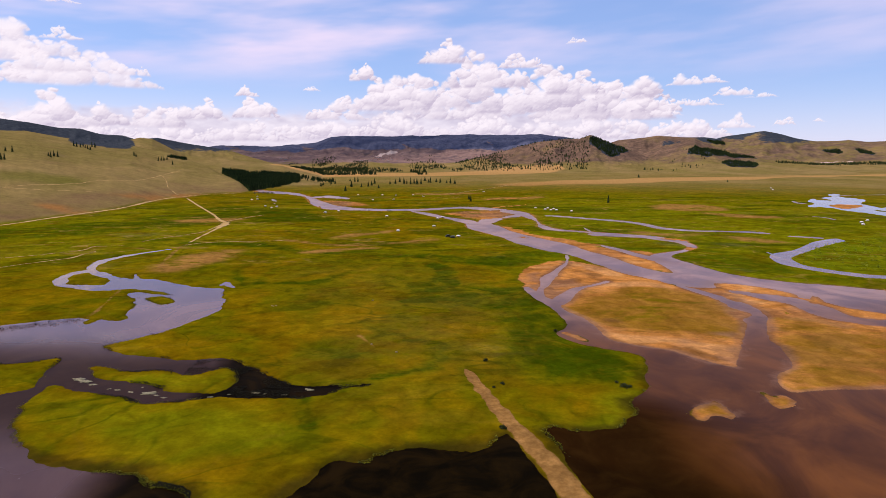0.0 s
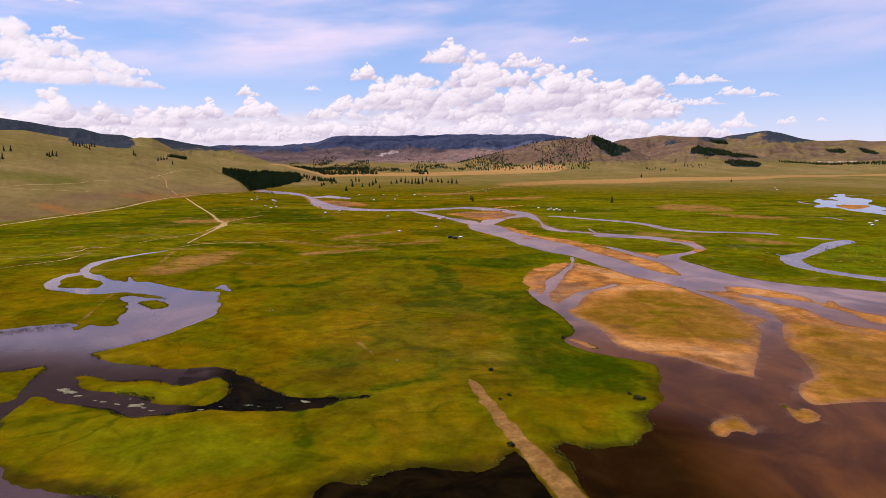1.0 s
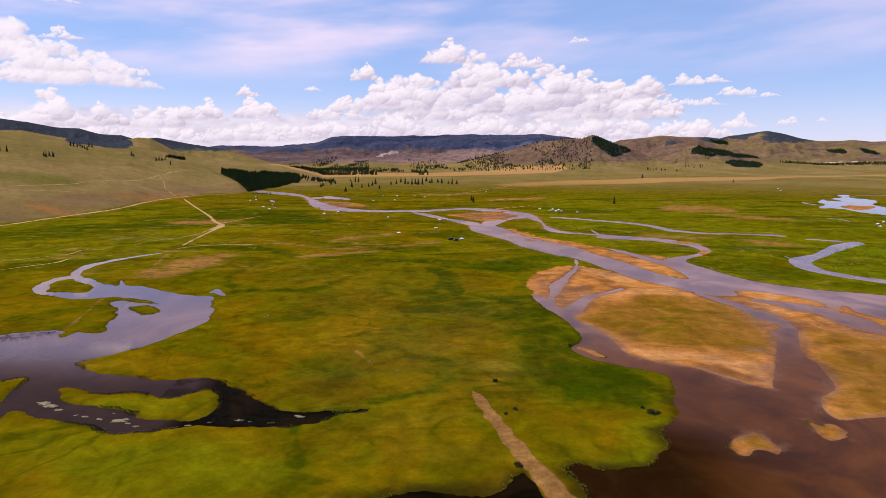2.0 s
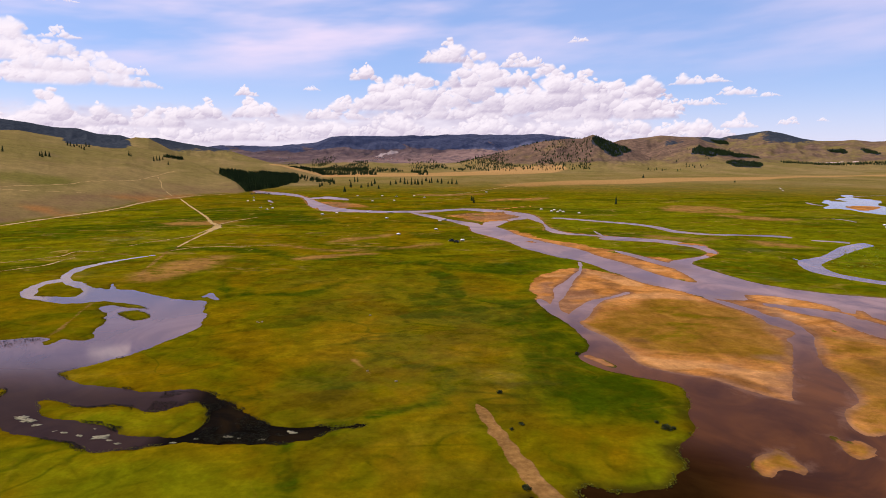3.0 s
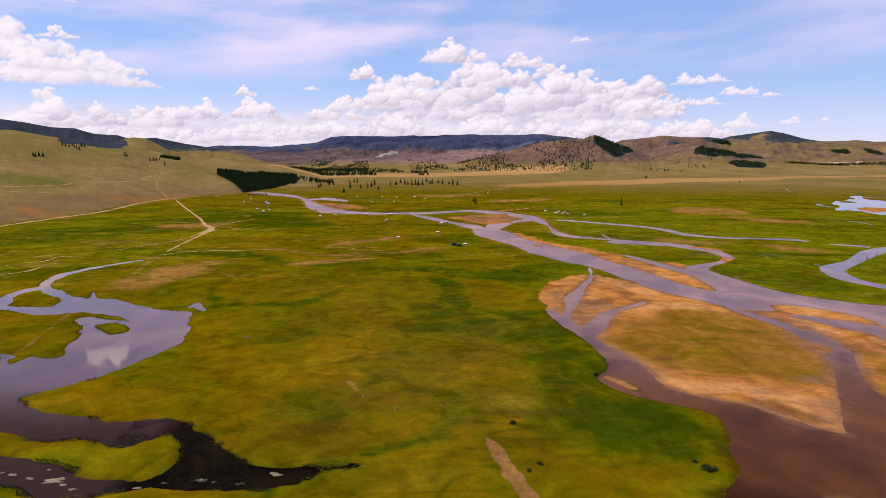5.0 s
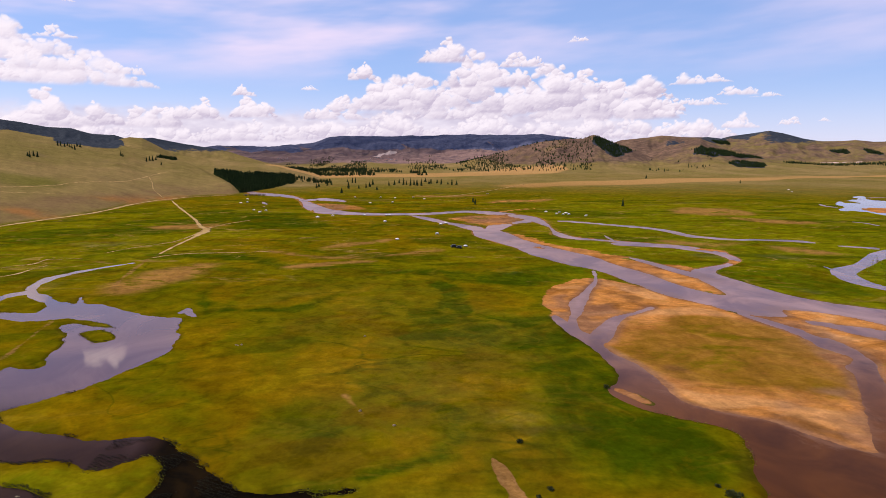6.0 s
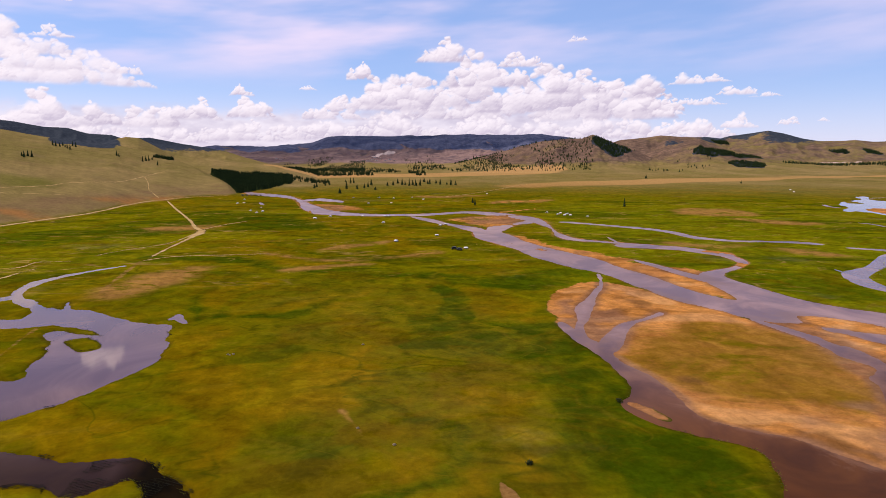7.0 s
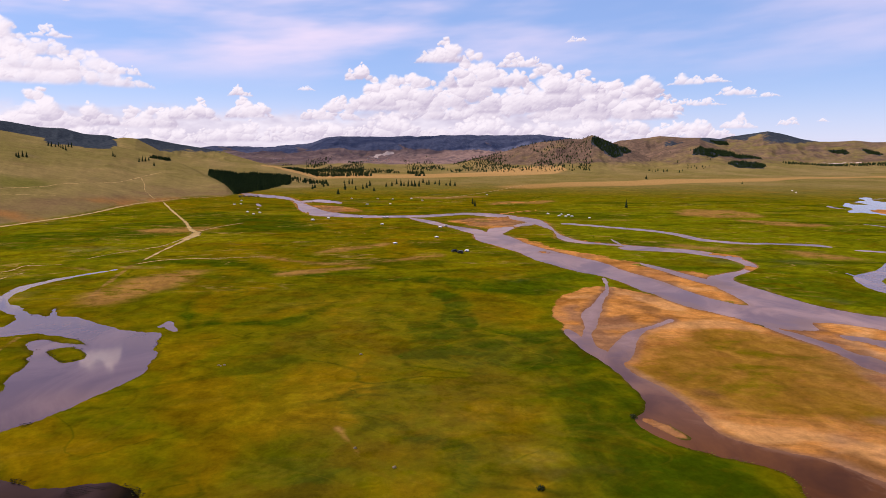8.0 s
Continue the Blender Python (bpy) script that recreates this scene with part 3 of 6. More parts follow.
LUSH_D = [(-100.8, 356.6, 2.5), (-78.7, 357.3, 3.2), (-59.8, 359.9, 3.0), (-43.8, 391.0, 2.0)]
LUSH_E = [(-2.1, 241.2, 3.0), (4.4, 235.8, 3.5), (6.3, 223.3, 3.5), (4.0, 212.1, 2.5), (-4.7, 204.4, 1.5), (-15.7, 199.4, 1.0)]
LUSH_F = [(47.0, 260.0, 15.0), (50.1, 228.4, 18.0), (58.6, 211.9, 12.0), (55.5, 278.6, 15.0), (38.7, 269.4, 10.0)]
FRESH_D = [(-106.6, 180.2, 7.0), (-88.4, 169.6, 11.0), (-71.3, 165.3, 11.0), (-52.4, 162.8, 10.0), (-33.2, 157.0, 6.0)]
LUSH_H = [(-187, 522, 8.0), (-135, 514, 11.0), (-86, 473, 8.0), (-43, 466, 8.0), (-2, 470, 8.0)]
LUSH_I = [(-403, 573, 40.0), (-363, 604, 45.0), (-332, 635, 55.0), (-275, 702, 55.0), (-241, 842, 60.0), (-116, 708, 30.0)]
LUSH_J = [(201.2, 441.4, 30.0), (217.4, 401.6, 23.0), (232.1, 369.8, 15.0), (261.9, 343.4, 10.0)]
LUSH_K = [(-35.1, 184.1, 1.0), (-29.9, 162.0, 1.0)]
LUSH_L = [(-99.9, 353.4, 1.5), (-115.5, 397.5, 2.0), (-113.8, 417.9, 2.0)]
DRY_A = [(-86, 473, 3.0), (-62, 481, 5.0), (-39, 491, 3.0)]
DRY_Q = [(-118, 544, 2.0), (-93, 525, 3.0), (-65, 508, 4.0), (-29, 513, 3.0), (-2, 532, 3.0)]
DRY_R = [(-4, 543, 4.0), (4, 543, 9.0), (11, 543, 4.0)]
DRY_B = [(-77, 557, 3.0), (-53, 576, 9.0), (-28, 601, 3.0)]
DRY_C = [(-159.8, 403.1, 7.0), (-156.6, 423.9, 15.0), (-151.1, 446.8, 17.0), (-145, 472, 12.0)]
DRY_D = [(106, 1017, 10.0), (137, 1042, 22.0), (165, 1041, 20.0), (205, 1081, 8.0)]
DRY_E = [(366, 915, 10.0), (366, 875, 35.0), (368, 846, 45.0), (403, 893, 15.0)]
DRY_F = [(359, 772, 7.0), (377, 742, 17.0), (400, 721, 13.0), (416, 727, 5.0)]
DRY_G = [(195, 584, 4.0), (213, 575, 8.0), (229, 562, 10.0), (258, 569, 4.5)]
DRY_H = [(-254, 695, 10.0), (-240, 706, 25.0), (-218, 706, 20.0)]
DRY_I = [(274, 548, 5.0), (285, 529, 11.0), (301, 514, 7.0)]
DRY_J = [(-392, 2088, 100.0), (-185, 2249, 180.0), (35, 2303, 190.0), (305, 2502, 170.0), (514, 2657, 100.0)]
DRY_K = [(241, 1526, 30.0), (408, 1643, 80.0), (590, 1743, 100.0), (848, 1854, 90.0), (1245, 2028, 60.0), (1954, 2233, 80.0)]
DRY_L = [(12, 1165, 25.0), (59, 1164, 20.0), (114, 1196, 10.0)]
DRY_M = [(-24.8, 249.1, 0.3), (-21.0, 241.2, 0.6), (-17.3, 232.3, 0.3)]
LUSH_M = [(-35.1, 205.5, 0.6), (-30.6, 214.6, 0.7), (-25.6, 222.5, 0.9), (-16.8, 229.5, 0.9)]
LUSH_N = [(-39.3, 294.8, 1.5), (-31.0, 277.8, 2.0), (-14.9, 252.0, 1.2)]
DRY_N = [(12.9, 252.6, 10.0), (13.1, 216.6, 10.0), (6.7, 205.1, 10.0), (-10.1, 245.4, 5.0)]
DRY_O = [(-70.7, 273.4, 13.0), (-43.0, 254.6, 20.0), (-32.0, 281.8, 15.0)]
DRY_P = [(-80.8, 153.9, 3.0), (-65.2, 150.3, 6.0), (-43.2, 140.9, 4.0)]
FRESH_A = [(-107.9, 174.2, 5), (-87.5, 167.7, 8), (-65.5, 158.2, 9), (-46.5, 152.7, 8), (-33.8, 160.4, 4)]
FRESH_B = [(37.9, 166.9, 4), (45.1, 161.1, 6), (55.1, 168.2, 6), (64.8, 182.7, 4)]
FRESH_C = [(-104.5, 206.4, 3), (-82.5, 197.7, 5), (-65.2, 199.6, 4)]
BROWN_A = [(-33.1, 351.0, 4), (-22.0, 335.7, 8), (-12.8, 317.7, 5)]
BROWN_B = [(-36.5, 267.5, 2), (-25.9, 246.0, 4), (-13.6, 227.3, 3)]
BROWN_C = [(-67.4, 255.5, 6), (-53.6, 239.4, 8), (-45.2, 218.8, 5)]
BROWN_D = [(-36.2, 212.4, 6), (-24.1, 209.0, 9), (-10.7, 211.5, 6)]
PALE_A = [(-10.1, 245.4, 5), (10.3, 244.6, 8), (13.1, 216.6, 7), (8.2, 194.4, 4)]
TRACK_PLAIN_A = [(-9, 1183, 1.5), (17, 1149, 1.5), (60, 1180, 1.5), (139, 1331, 1.5), (275, 1648, 1.5)]
GERS = [(-118, 790), (-104, 813), (-67, 819), (-41, 818), (-37, 818), (-39, 744), (-21, 600), (14, 637), (34, 557), (26, 728), (20, 715), (-75, 1011),
    (-42, 1022), (-42, 1120), (-67, 1136), (-12, 1134), (6, 1088), (-110, 1138), (124, 1231), (165, 828), (172, 845), (171, 819), (178, 836), (178,
    819), (157, 854), (194, 802), (750, 1331), (719, 1268), (472, 657), (491, 674), (459, 636), (-279, 1099), (-267, 1018), (-261, 1030), (-202, 867),
    (-217, 896), (-199, 886)]
VALLEY_TREES = [(79, 1018), (78, 969), (282, 939), (802, 1629), (678, 1950), (-225, 1488), (-222, 1437), (-214, 1543), (-208, 1572), (-189, 1734),
    (-151, 1410), (-169, 1664), (-161, 1664), (-129, 1409), (-116, 1433), (-112, 1484), (-111, 1568), (-88, 1361), (-147, 1260), (-72, 1538), (-60,
    1566), (-52, 1660), (-39, 1565), (-32, 1565), (-22, 1536), (-14, 1565), (-7, 1535), (3, 1535), (14, 1727), (22, 1625), (27, 1625), (43, 1657),
    (51, 1592), (67, 1592), (75, 1561), (86, 1561)]
MESA = (4500, 3300, [(-19.8, 91), (-16.7, 113), (-14.4, 110), (-11.1, 130), (-9.1, 145), (-7.7, 188), (-6.2, 196), (-2.2, 190), (2.8, 202), (7.8,
    201), (10.7, 204), (12.7, 188), (14.6, 160), (17.5, 114), (20.3, 65)])
FAR_BLUE = (4750, 4300, [(-19.8, 99), (-17.1, 131), (-14.8, 124), (-12.0, 117), (-9.2, 109), (-5.2, 93)])
PEAK = (3250, 2500, [(2.8, 18), (6.3, 67), (8.8, 109), (10.7, 134), (12.7, 145), (14.1, 147), (15.0, 166), (15.6, 155), (16.5, 133), (17.9, 100),
    (19.3, 70), (20.7, 27)])
BACK_RIGHT = (4300, 3600, [(15.6, 112), (17.4, 163), (19.7, 179), (20.6, 189), (22.4, 178), (24.2, 176), (25.4, 165), (27.6, 116)])
RIGHT_RANGE = (4500, 3100, [(22.9, 113), (24.2, 149), (25.9, 187), (27.5, 203), (28.6, 216), (29.5, 201), (31.1, 165), (32.2, 150), (33.7, 149),
    (34.4, 155), (35.5, 144), (36.8, 146), (40.1, 162), (43.6, 140)])
RIGHT_FOOT = (3500, 2500, [(17.0, 7), (18.9, 64), (20.7, 104), (22.0, 127), (23.5, 149), (24.6, 123), (26.3, 86), (28.0, 64), (30.4, 38), (32.7, 23)])
LEFT_SUMMIT = (2120, 1500, [(-26.5, 84), (-25.0, 100), (-24.2, 112), (-23.2, 121), (-22.3, 118), (-21.4, 100), (-20.4, 78)])
LEFT_SHOULDER = (2100, 1480, [(-24.0, 66), (-21.3, 70), (-19.1, 66), (-16.9, 58), (-14.5, 47), (-12.0, 38), (-10.0, 18), (-8.5, 0)])
LEFT_HILL = (1850, 0, [(-43.6, 137), (-38.4, 135), (-32.2, 128), (-30.9, 128), (-28.7, 114), (-26.9, 105), (-23.6, 93), (-20.9, 74), (-18.8, 50),
    (-17.3, 28), (-15.7, 13), (-14.8, 0), (-14.2, -6)])
LEFT_FOREST = (2700, 1900, [(-43.6, 223), (-38.4, 219), (-32.3, 194), (-30.6, 183), (-28.8, 167), (-27.3, 164), (-26.0, 147), (-24.4, 142), (-23.6,
    130), (-22.9, 96), (-21.9, 57)])
LEFT_BACK = (3400, 2500, [(-25.1, 102), (-23.9, 144), (-21.8, 151), (-19.7, 125), (-17.5, 103), (-16.2, 87), (-14.4, 53), (-12.5, 18)])
CLOUDS_HEAP = [(2.4, 7.72, 4.91, 2.35), (-4.8, 6.25, 2.35, 1.64), (-2.2, 3.62, 9.21, 3.17), (2.3, 3.88, 10.23, 3.89), (10.8, 3.35, 12.28, 4.30),
    (16.5, 2.80, 10.74, 3.79), (-14.8, 4.78, 2.25, 1.02), (-29.0, 1.93, 4.30, 3.27), (-25.5, 2.13, 3.27, 2.15), (-21.7, 2.07, 4.60, 2.56), (-18.4,
    2.72, 3.89, 2.15), (-14.1, 2.93, 3.79, 2.15), (-31.5, 1.47, 4.60, 2.25), (-3.6, 4.10, 3.17, 2.56), (-7.2, 2.86, 5.63, 2.25), (5.8, 5.56, 9.21,
    3.27), (9.0, 7.33, 4.30, 1.43), (13.6, 4.99, 5.32, 2.76), (18.3, 4.52, 6.65, 2.35), (20.4, 3.45, 4.09, 1.74)]
CLOUDS_BANK = [(0.8, 2.90, 10.23, 2.66), (7.8, 2.88, 11.25, 3.07), (15.1, 2.82, 10.23, 2.46), (-2.2, 1.41, 12.28, 2.35), (5.8, 1.26, 12.28, 2.35),
    (13.3, 1.24, 11.25, 2.25), (19.9, 1.30, 8.70, 2.05), (-9.2, 1.14, 8.70, 2.15), (-15.3, 1.02, 8.19, 2.05), (-21.1, 0.84, 7.67, 1.84), (-26.4, 1.03,
    8.19, 2.05), (23.7, 1.18, 5.63, 1.74), (-30.5, 0.98, 7.67, 1.84)]
CLOUDS_SMALL = [(13.6, 9.30, 1.74, 0.56), (-9.4, 5.37, 1.53, 0.46), (22.4, 5.59, 2.86, 1.13), (24.4, 5.69, 2.86, 0.72), (26.3, 4.64, 3.07, 0.92),
    (28.3, 4.48, 2.56, 0.41), (23.3, 3.93, 4.60, 0.72), (26.6, 2.05, 2.56, 1.23), (30.0, 2.25, 1.84, 0.61), (32.3, 2.46, 1.02, 0.31), (21.1, 3.20,
    3.07, 0.72), (-30.7, 7.10, 8.70, 2.86), (-32.0, 6.60, 7.50, 3.00), (-29.2, 5.40, 8.50, 2.90), (-26.9, 5.10, 11.77, 2.76), (-29.0, 6.10, 7.16, 2.05), (-31.5, 5.46, 2.25, 1.02), (-23.7, 6.11, 3.58,
    1.23), (-28.1, 8.51, 2.86, 1.02), (-28.8, 11.09, 4.60, 0.31)]
OCHRE_A = [(-463, 804, 8), (-444, 801, 14), (-425, 798, 10)]
OCHRE_B = [(-455, 957, 6), (-433, 1002, 16), (-425, 1092, 20), (-399, 1153, 10)]
PASTURE_A = [(-623, 969, 40), (-601, 1001, 45), (-564, 1009, 35), (-532, 1013, 15)]
TRACK_SLOPE_A = [(-562, 871, 1.6), (-529, 891, 1.6), (-506, 931, 1.6), (-480, 967, 1.6)]
TRACK_SLOPE_B = [(-566, 877, 1.5), (-549, 925, 1.5), (-532, 1013, 1.7), (-533, 1048, 1.7), (-520, 1099, 1.8), (-508, 1170, 1.8), (-521, 1304, 1.7), (-524, 1371, 1.5), (-518, 1420, 1.4)]
TRACK_SLOPE_C = [(-518, 1301, 1.3), (-482, 1229, 1.3), (-459, 1174, 1.3), (-434, 1136, 1.3), (-413, 1105, 1.3)]
HILL_TREES = [(-794, 1503), (-787, 1502), (-779, 1502), (-785, 1526), (-772, 1510), (-759, 1494), (-749, 1486), (-776, 1548), (-767, 1544), (-709, 1249), (-702, 1244), (-709, 1267), (-702, 1267), (-715, 1119),
    (-715, 1128), (-777, 1231), (-762, 1227), (-611, 1518), (-611, 1535), (-607, 1541), (-608, 1562), (-567, 1487), (-652, 1496), (-659, 1502)]
WOOD_STRIP = [(-622, 1598), (-598, 1590), (-572, 1583), (-572, 1600), (-598, 1610), (-622, 1622)]
WOOD_LEFT = [(-850, 1596), (-1149, 2247), (-1135, 2335), (-1108, 2383), (-849, 1921), (-810, 1859), (-729, 1624), (-754, 1590), (-791, 1585)]
WOOD_PEAK = [(854, 3130), (906, 3115), (958, 3099), (1009, 3079), (980, 3010), (938, 2959), (862, 2865), (839, 2922), (814, 2979), (819, 3073)]
WOOD_SADDLE = [(1756, 3872), (1802, 3856), (1850, 3846), (1852, 3819), (1789, 3804)]
WOOD_RIDGE = [(1241, 2895), (1319, 2894), (1442, 2957), (1596, 3002), (1615, 3037), (1508, 3092), (1398, 3067), (1300, 3033)]
WOOD_FOOT = [(1326, 2766), (1427, 2846), (1531, 2855), (1411, 2629), (1313, 2617)]
WOOD_EAST = [(2270, 3534), (2353, 3537), (2301, 3398), (2279, 3470)]
WOOD_FAR_EAST = [(2369, 3400), (2403, 3376), (2370, 3242), (2325, 3264)]
SCAR = [(1903, 3042, 9), (1975, 3001, 9), (2044, 3021, 9), (2128, 3070, 9)]
QUARRY = [(-262, 3875, 16), (-246, 4061, 16), (-214, 4074, 16), (-185, 4136, 16), (-156, 4157, 16)]
HOUSES = [(-310, 3715), (-282, 3685), (-258, 3719), (-235, 3713), (-211, 3754), (-186, 3719), (-161, 3741), (-133, 3698), (-251, 3816), (-225, 3821),
    (-277, 3794), (-178, 3820), (-335, 3701), (-834, 3875), (-798, 3830), (-795, 3932)]
SHRUBS = [(23, 216), (23, 190), (26, 193), (22, 160), (64, 189), (63, 193), (56, 253), (66, 189)]
BRIDGE = [(-311, 1194), (-272, 1192)]
STONES = [(-72, 302), (-71, 301), (-70, 302), (-24, 312), (-19, 237), (-9, 227)]
GRAVEL_BARS = [(-112, 203), (-109, 201), (-105, 198), (-88, 195), (-84, 190), (-81, 188), (-78, 186), (-98, 194), (-95, 193), (-90, 191), (-64, 186),
    (-59, 188), (-51, 189), (-48, 188), (-42, 187), (-35, 191)]

# ---- land form ----
def lattice(ix, iy, seed):
    h = (ix.astype(np.int64) * 374761393 + iy.astype(np.int64) * 668265263 + seed * 974634541) & 0xFFFFFFFF
    h = ((h ^ (h >> 13)) * 1274126177) & 0xFFFFFFFF
    return ((h ^ (h >> 16)) & 0xFFFF) / 65535.0


def value_noise(x, y, seed):
    ix, iy = np.floor(x), np.floor(y)
    fx, fy = x - ix, y - iy
    fx, fy = fx * fx * (3 - 2 * fx), fy * fy * (3 - 2 * fy)
    a, b, c, d = lattice(ix, iy, seed), lattice(ix + 1, iy, seed), lattice(ix, iy + 1, seed), lattice(ix + 1, iy + 1, seed)
    return (a + (b - a) * fx) * (1 - fy) + (c + (d - c) * fx) * fy


def fbm(x, y, size, octaves=4, seed=0):
    """Fractal noise from -1 to 1."""
    total, amp, whole = 0.0, 1.0, 0.0
    for o in range(octaves):
        total = total + amp * (2 * value_noise(x / size, y / size, seed + o) - 1)
        whole, amp, size = whole + amp, amp * 0.5, size * 0.5
    return total / whole


def step(v, low, high):
    t = np.clip((v - low) / (high - low), 0, 1)
    return t * t * (3 - 2 * t)


def smooth_line(points, closed, parts=4):
    p = np.array(points, float)
    n, rows = len(p), []
    for i in range(n if closed else n - 1):
        a, b, c, d = (p[(i + k) % n] if closed else p[min(max(i + k, 0), n - 1)] for k in (-1, 0, 1, 2))
        for t in np.arange(parts) / parts:
            rows.append(0.5 * (2 * b + (c - a) * t + (2 * a - 5 * b + 4 * c - d) * t * t + (3 * b - a - 3 * c + d) * t**3))
    return np.array(rows if closed else rows + [p[-1]])


FAR = 80.0


def inside(x, y, points, reach=FAR):
    """Metres to an outline, less than zero inside it."""
    p = smooth_line(points, True)
    near = (x > p[:, 0].min() - reach) & (x < p[:, 0].max() + reach) & (y > p[:, 1].min() - reach) & (y < p[:, 1].max() + reach)
    px, py = x[near], y[near]
    best, odd = np.full(px.shape, reach * reach), np.zeros(px.shape, bool)
    for (ax, ay), (bx, by) in zip(p, np.roll(p, -1, 0)):
        ex, ey = bx - ax, by - ay
        t = np.clip(((px - ax) * ex + (py - ay) * ey) / (ex * ex + ey * ey + 1e-9), 0, 1)
        best = np.minimum(best, (px - ax - t * ex) ** 2 + (py - ay - t * ey) ** 2)
        if abs(by - ay) > 1e-9:
            odd ^= ((ay > py) != (by > py)) & (px < ax + (py - ay) * ex / (by - ay))
    d = np.full(x.shape, reach)
    d[near] = np.sqrt(best) * np.where(odd, -1, 1)
    return d


def along(x, y, points, reach=FAR):
    """Metres to the edge of a strip that follows a line, less than zero inside it."""
    p = smooth_line(points, False)
    near = (x > p[:, 0].min() - reach) & (x < p[:, 0].max() + reach) & (y > p[:, 1].min() - reach) & (y < p[:, 1].max() + reach)
    px, py = x[near], y[near]
    best = np.full(px.shape, reach)
    for (ax, ay, aw), (bx, by, bw) in zip(p[:-1], p[1:]):
        ex, ey = bx - ax, by - ay
        t = np.clip(((px - ax) * ex + (py - ay) * ey) / (ex * ex + ey * ey + 1e-9), 0, 1)
        best = np.minimum(best, np.hypot(px - ax - t * ex, py - ay - t * ey) - (aw + (bw - aw) * t))
    d = np.full(x.shape, reach)
    d[near] = best
    return d


def waters(x, y):
    """Metres to the shore of each body of water, less than zero on the water."""
    ragged = 1.5 * fbm(x, y, 15, 4, 11) + 0.7 * fbm(x, y, 4, 3, 15) + 0.0035 * np.hypot(x, y) * fbm(x, y, 40, 3, 12)
    bank_noise = 1.5 * fbm(x, y, 8, 4, 19) + 0.8 * fbm(x, y, 3, 3, 20)
    pond = np.minimum.reduce([inside(x, y, POND), inside(x, y, POND_ARM), inside(x, y, POND_NECK), inside(x, y, POND_LOOP), inside(x, y, POND_GAP), along(x, y, POND_INLET), along(x, y, POND_REEDS)])
    for isle in (ISLE_A, ISLE_B, ISLE_C):
        pond = np.maximum(pond, -inside(x, y, isle))
    causeway = along(x, y, TRACK_MAIN) - 0.6
    bog = np.maximum(inside(x, y, BOG) + 3.6 * fbm(x, y, 10, 4, 13), -causeway)
    lagoon = np.maximum(inside(x, y, LAGOON) + (1 - step(x, 70, 90)) * (1 - step(y, 205, 230)) * 2.6 * fbm(x, y, 9, 4, 14), -causeway)
    for isle in (SANDISLE_A, SANDISLE_B):
        lagoon = np.maximum(lagoon, -inside(x, y, isle) + 1.8 * fbm(x, y, 5, 4, 22))
    lagoon = np.maximum(lagoon, -along(x, y, SPIT_A))
    lagoon = np.minimum.reduce([lagoon, along(x, y, CREEK), along(x, y, CREEK_B)])
    river = np.minimum.reduce([inside(x, y, RIVER_MAIN), inside(x, y, RIVER_ARM), inside(x, y, RIVER_SOUTH_ARM)]
                              + [inside(x, y, s) for s in (RIVER_EAST, RIVER_UPPER, RIVER_BRAID, RIVER_LINK, RIVER_FORK, STREAM)])
    flow, across = 0.5 * x - 0.86 * y, 0.86 * x + 0.5 * y
    bars = fbm(flow / 2.4, across, 21, 4, 17) - 0.52 - 0.5 * (1 - step(y, 330, 430))
    river = np.maximum(river, np.clip(bars * 45, -40, 8))
    for bar in (BAR_A, BAR_B, BAR_C, BAR_D):
        river = np.maximum(river, -inside(x, y, bar))
    brook = np.minimum.reduce([inside(x, y, s) for s in (BROOK, BROOK_B, BROOK_C, BROOK_E)])
    oxbow = np.minimum(inside(x, y, OXBOW), along(x, y, OXBOW_TAIL))
    lake = np.maximum.reduce([inside(x, y, LAKE), -inside(x, y, SANDISLE_C), -inside(x, y, LAKE_ISLE), 14 * fbm(x, y * 0.5, 30, 3, 18) - 5])
    far = 0.35 * 1.25 * (x * x + y * y) / 81000 * step(y, 430, 560)          # far channels look no wider than they are
    return {"pond": pond + ragged + bank_noise * (1 - step(y, 420, 520)), "bog": bog + 0.6 * ragged + 0.6 * bank_noise, "lagoon": lagoon + 0.7 * ragged, "river": river + ragged + far,
            "oxbow": oxbow + 0.6 * ragged, "lake": lake + ragged, "brook": brook + 0.3 * ragged}


def ridge_line(az, rows):
    angles, heights = np.array(rows).T
    return np.interp(az, angles, heights)


def range_height(az, r, x, y, crest, foot, rows, fade=3.0, power=1.15, spur=0.35, seed=90, wander=0.10, behind=900.0):
    """A range of hills: spurs and gullies climb from its foot to its crest line, and it sinks again behind."""
    foot = foot + wander * (crest - foot) * fbm(x, y, 500, 3, seed + 7)
    up = np.clip((r - foot) / (crest - foot), 0, 1)
    az = az + 1.1 * (1 - up) * fbm(x, y, 520, 3, seed)
    angles = np.array(rows)[:, 0]
    top = ridge_line(az, rows) * step(az, angles[0] - fade, angles[0]) * (1 - step(az, angles[-1], angles[-1] + fade))
    cut = np.abs(fbm(az * 60 + 0.05 * r, r * 0.35, 130, 4, seed + 1)) * 1.6 + 0.5 * np.abs(fbm(az * 60 - 0.08 * r, r * 0.5, 45, 3, seed + 2))
    shape = up**power * (1 - spur * np.clip(cut, 0, 1.4) * 4 * up * (1 - up))
    return top * np.minimum(shape, 1 - 0.6 * step(r, crest, crest + behind))


def hill_foot(az):
    return np.interp(az, [-45, -36, -33.1, -31.3, -29.4, -27.5, -25.5, -23.8, -22.6, -21.3, -20, -18.6, -16.8, -15, -12], [660, 752, 799, 829, 863, 903, 950, 1020, 1095, 1153, 1189, 1227, 1247, 1270, 1280])


